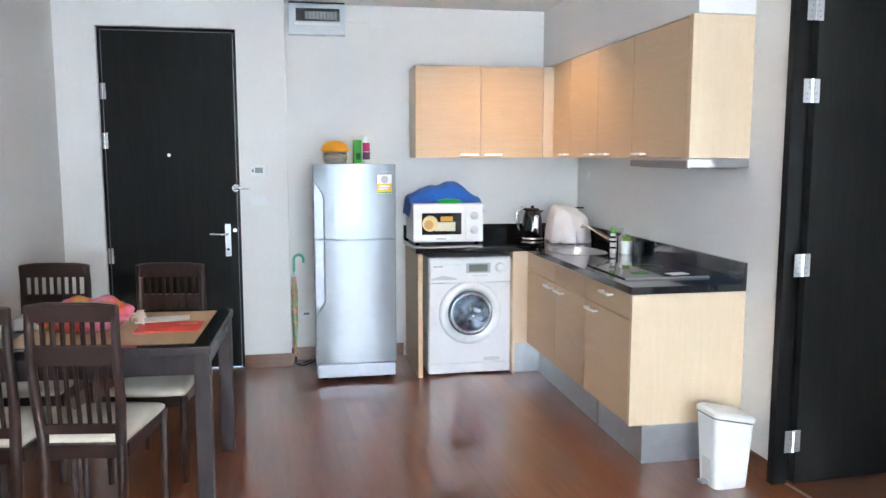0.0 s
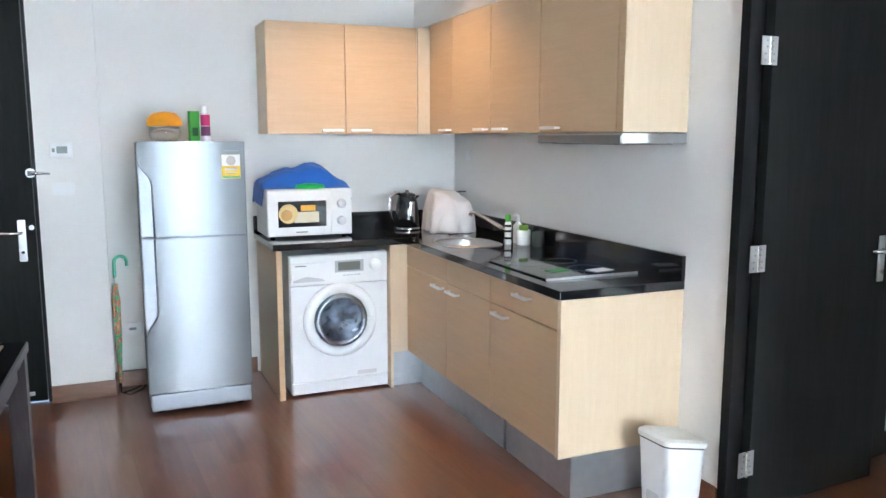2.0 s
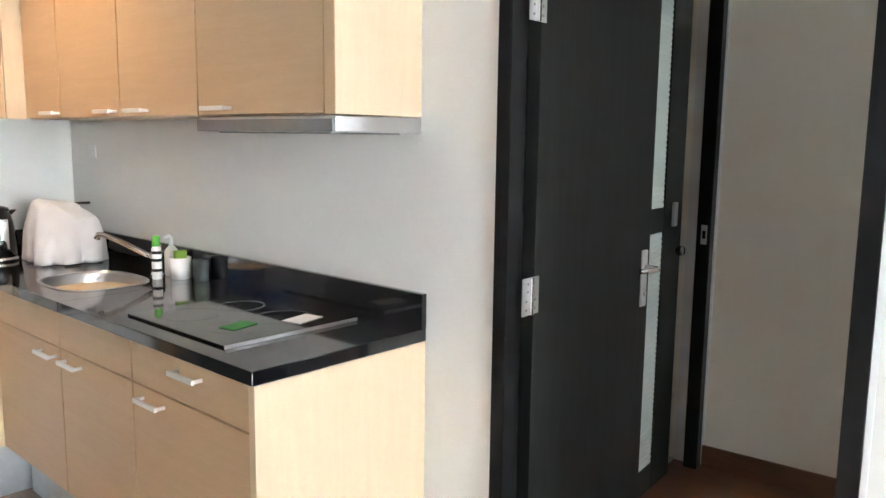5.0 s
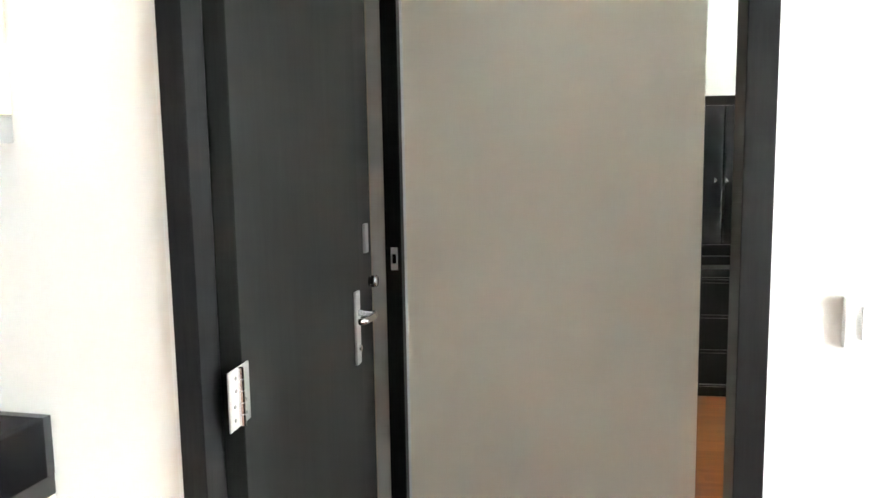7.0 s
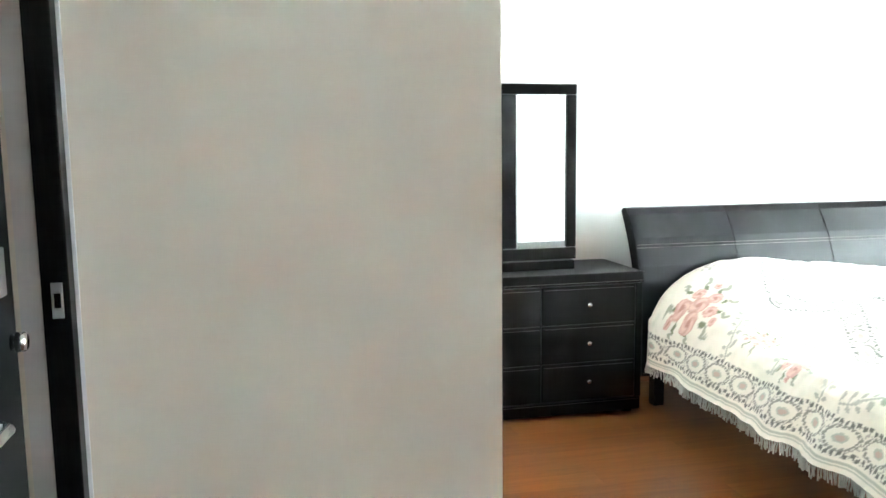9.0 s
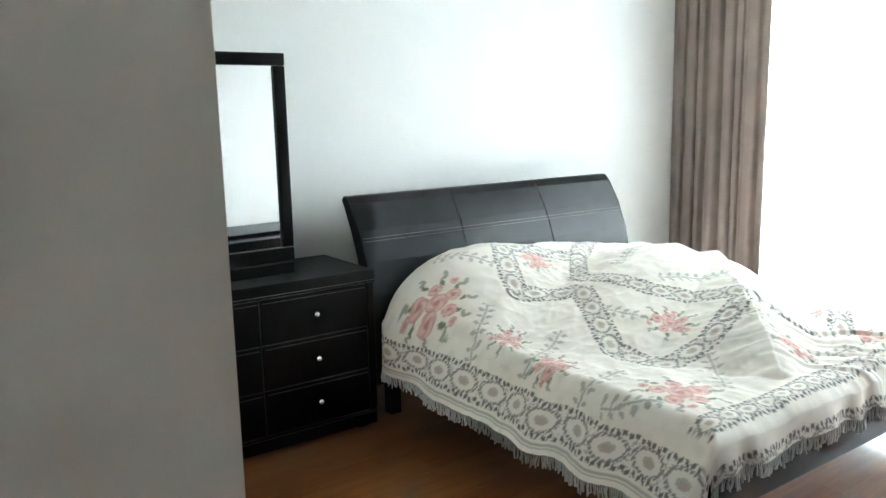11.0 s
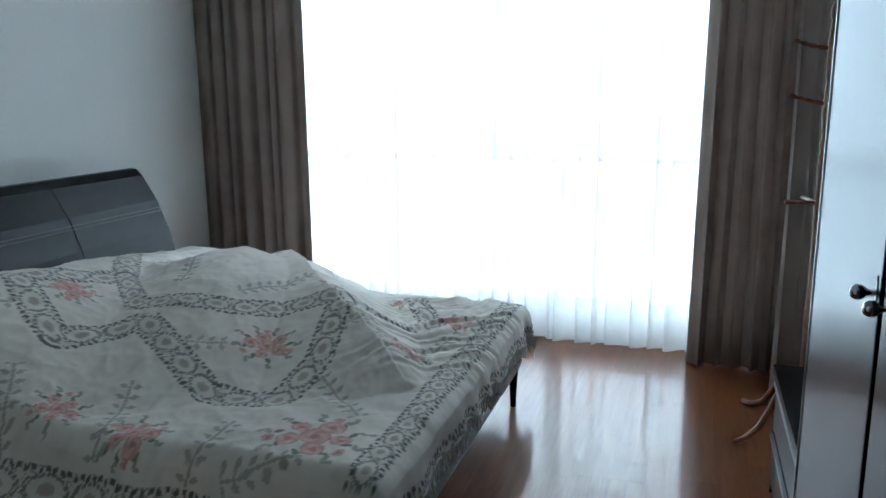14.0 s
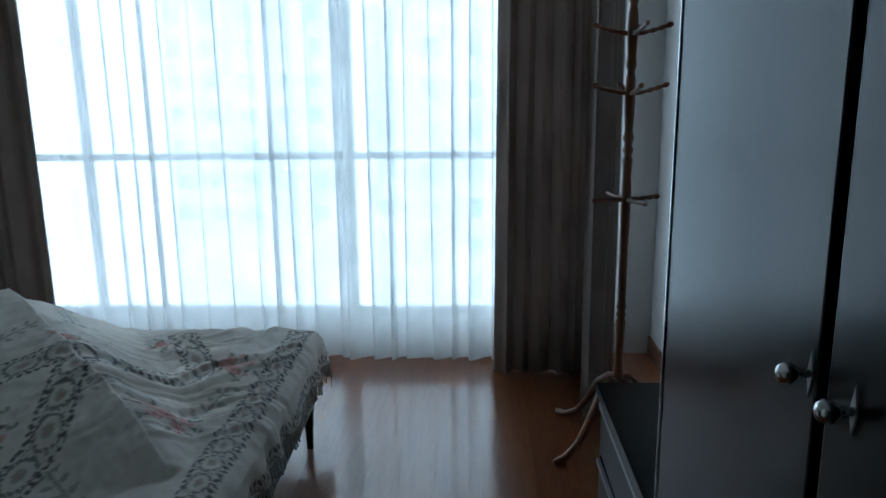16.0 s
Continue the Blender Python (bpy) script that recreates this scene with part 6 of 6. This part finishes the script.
def curtain(name, x0, x1, y, z0, z1, waves, depth, mat, label, seed, flare=0.0, thick=0.0, fold=0.008, pleat=0.0):
    c = thing(name, pose(0, 0, 0), label, "curtain", "bedroom curtains")
    rnd = random.Random(seed)
    ph = [rnd.uniform(0, 6.28) for _ in range(6)]
    nxx, nzz = int(waves * 22), 14
    bm = bmesh.new()
    rows = []
    for j in range(nzz + 1):
        f = j / nzz
        z = z0 + (z1 - z0) * f
        row = []
        for i in range(nxx + 1):
            s = i / nxx
            w = 2 * math.pi * waves * (s + 0.018 * math.sin(2 * math.pi * 2.3 * s + ph[0]) + 0.010 * math.sin(2 * math.pi * 5.1 * s + ph[1]))
            amp = depth * (0.75 + 0.25 * math.sin(2 * math.pi * 1.7 * s + ph[2])) * (0.75 + 0.35 * (1 - f))
            x = x0 + (x1 - x0) * s + fold * math.sin(2 * w + ph[3])
            x += pleat * (0.72 + 0.28 * math.sin(w * 0.41 + ph[1])) * (1 - 0.25 * f) * math.sin(w + 0.35 * f * math.sin(ph[2] + w * 0.3))
            x += flare * (1 - f) * (s - 0.5) * 2 + 0.012 * (1 - f) * math.sin(w * 0.37 + ph[4])
            yy = y + amp * math.sin(w) + 0.25 * amp * math.sin(2.0 * w + ph[5] + 1.5 * f)
            row.append(bm.verts.new((x, yy, z + (0.003 * math.sin(w * 0.5) if j == 0 else 0))))
        rows.append(row)
    for a, b in zip(rows, rows[1:]):
        for i in range(nxx):
            bm.faces.new((a[i], a[i + 1], b[i + 1], b[i]))
    o = part("cloth", bm, mat, c, smooth=True)
    if thick:
        o.modifiers.new("thickness", "SOLIDIFY").thickness = thick
    part("heading", boxes((x0, x1, y - depth * 0.8, y + depth * 0.8, z1 - 0.002, z1 + 0.03)), mat, c)
    return c


curtain("drape", 3.215, 3.962, -7.93, 0.004, 2.60, 8, 0.045, DRAPE, "floor-length taupe drape gathered beside the bed", 3, 0.01, 0.003)
curtain("drape", 0.475, 0.955, -7.93, 0.004, 2.60, 6, 0.045, DRAPE, "floor-length taupe drape gathered by the window", 5, 0.03, 0.003)
# the drape drawn round the corner, along the side wall
c3 = curtain("drape", -0.36, 0.30, 0.0, 0.004, 2.60, 4, 0.05, DRAPE, "taupe drape hanging along the side wall by the coat stand", 9, 0.0, 0.003)
c3.matrix_basis = pose(0.50, -7.66, 0, 0, 0, 76)
curtain("sheer_curtain", 0.92, 1.76, -8.03, 0.035, 2.60, 8, 0.026, SHEER, "white sheer curtain glowing with daylight", 11, fold=0.006, pleat=0.027)
curtain("sheer_curtain", 1.69, 3.32, -8.05, 0.035, 2.60, 14, 0.026, SHEER, "white sheer curtain glowing with daylight", 17, fold=0.006, pleat=0.029)
ct = thing("curtain_track", pose(0, 0, 0), "white curtain track along the ceiling", "curtain track")
part("track", boxes((XE + T + 0.02, XH - 0.02, -8.09, -7.87, 2.632, H - 0.002)), WHITEP, ct)
s5_ = thing("wall_socket", pose(XE + T + 0.001, -7.62, 0.88), "grey switch plate on the wall behind the coat stand", "switch")
part("plate", boxes((0, 0.009, -0.03, 0.03, -0.045, 0.045), bevel=0.002), WHITEP, s5_)
part("rocker", boxes((0.0091, 0.013, -0.012, 0.012, -0.02, 0.02), bevel=0.001), WHITEP, s5_)

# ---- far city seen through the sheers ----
# walls and windows emit a pale blue glow of their own to imitate haze
HAZE = glowing("haze_glow_concrete", (0.84, 0.95, 1.0), 7.2)
HAZEWIN = glowing("haze_glow_window", (0.78, 0.93, 1.0), 5.2)


def block(x, y, w, d, h, floors, bays, label):
    t = thing("apartment_building", pose(x, y, -40), label, "building", "far apartment buildings")
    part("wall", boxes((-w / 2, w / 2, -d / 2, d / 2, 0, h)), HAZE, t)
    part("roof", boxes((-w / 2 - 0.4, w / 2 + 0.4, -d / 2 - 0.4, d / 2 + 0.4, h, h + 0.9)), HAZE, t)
    me = None
    for r in range(floors):
        for k in range(bays):
            z, xx = h - 3.2 - r * 3.4, -w / 2 + (k + 0.5) * w / bays
            if me is None:
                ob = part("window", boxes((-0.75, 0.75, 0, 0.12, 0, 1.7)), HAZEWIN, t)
                me = ob.data
            else:
                ob = new("window", me)
                ob.parent = t
            ob.matrix_basis = pose(xx, d / 2, z)
    return t


block(-3, -78, 26, 14, 46, 7, 7, "apartment building seen through the sheers, made to glow pale as haze")
block(24, -92, 18, 14, 50, 7, 5, "apartment building with rows of windows, made to glow pale as haze")
block(-28, -98, 16, 14, 54, 7, 4, "distant tower made to glow pale as haze")
block(6, -104, 8, 10, 58, 6, 3, "slim distant tower made to glow pale as haze")

# ---- floor boards ----


def boards(name, x0, x1, y0, y1, material, label, seed, wide=0.128, long=1.22):
    f = tagged(new(name), label, kind="structure")
    rnd = random.Random(seed)
    cache = {}
    n = 0
    x = x0
    while x < x1 - 0.005:
        w = min(wide, x1 - x)
        y = y0 - rnd.uniform(0, long)
        while y < y1:
            a, b = max(y, y0), min(y + long, y1)
            y += long
            if b - a < 0.03:
                continue
            key = (round(w, 3), round(b - a, 3))
            if key not in cache:
                bm = bmesh.new()
                g = 0.0004
                lo = [bm.verts.new((px, py, 0)) for px, py in ((g * 0.3, g * 0.3), (w - g * 0.3, g * 0.3), (w - g * 0.3, b - a - g * 0.3), (g * 0.3, b - a - g * 0.3))]
                up = [bm.verts.new((v.co.x, v.co.y, 0.0134)) for v in lo]
                bm.faces.new(up)
                for p, q in ((lo, up),):
                    for k in range(4):
                        bm.faces.new((p[k], p[(k + 1) % 4], q[(k + 1) % 4], q[k]))
                m = bpy.data.meshes.new("plank")
                bm.to_mesh(m)
                bm.free()
                m.materials.append(material)
                cache[key] = m
            ob = new("plank", cache[key])
            ob.parent = f
            ob.matrix_basis = pose(x, a, -0.0134)
            n += 1
        x += wide
    return f


boards("floor_living", XW, XE + 0.055, -6.6, YN + 0.35, FLOORWOOD, "glossy red-brown laminate floor of the living room", 1)
boards("floor_living_far", XW, XE + 0.055, YS, -6.602, FLOORWOOD, "red-brown laminate floor towards the living room window", 3, 0.256)
boards("floor_bedroom", XE + 0.075, XH, YS, YC, BEDFLOOR, "amber-brown laminate floor of the bedroom", 2)
boards("floor_vestibule", XE + 0.075, XV, YC + 0.0005, YB + T, FLOORWOOD, "red-brown laminate floor of the vestibule", 4)
setting("door_sill", boxes((XE + 0.0555, XE + 0.0745, DY0 + 0.046, DY1 - 0.046, -0.013, 0.002)), STEEL, "thin metal strip between the two floors")
setting("bathroom_floor", boxes((XE + T, XV, YB + T + 0.001, -0.9, -0.013, 0.0)), plain("bathroom_tile", (0.45, 0.44, 0.42), 0.3), "grey bathroom floor")
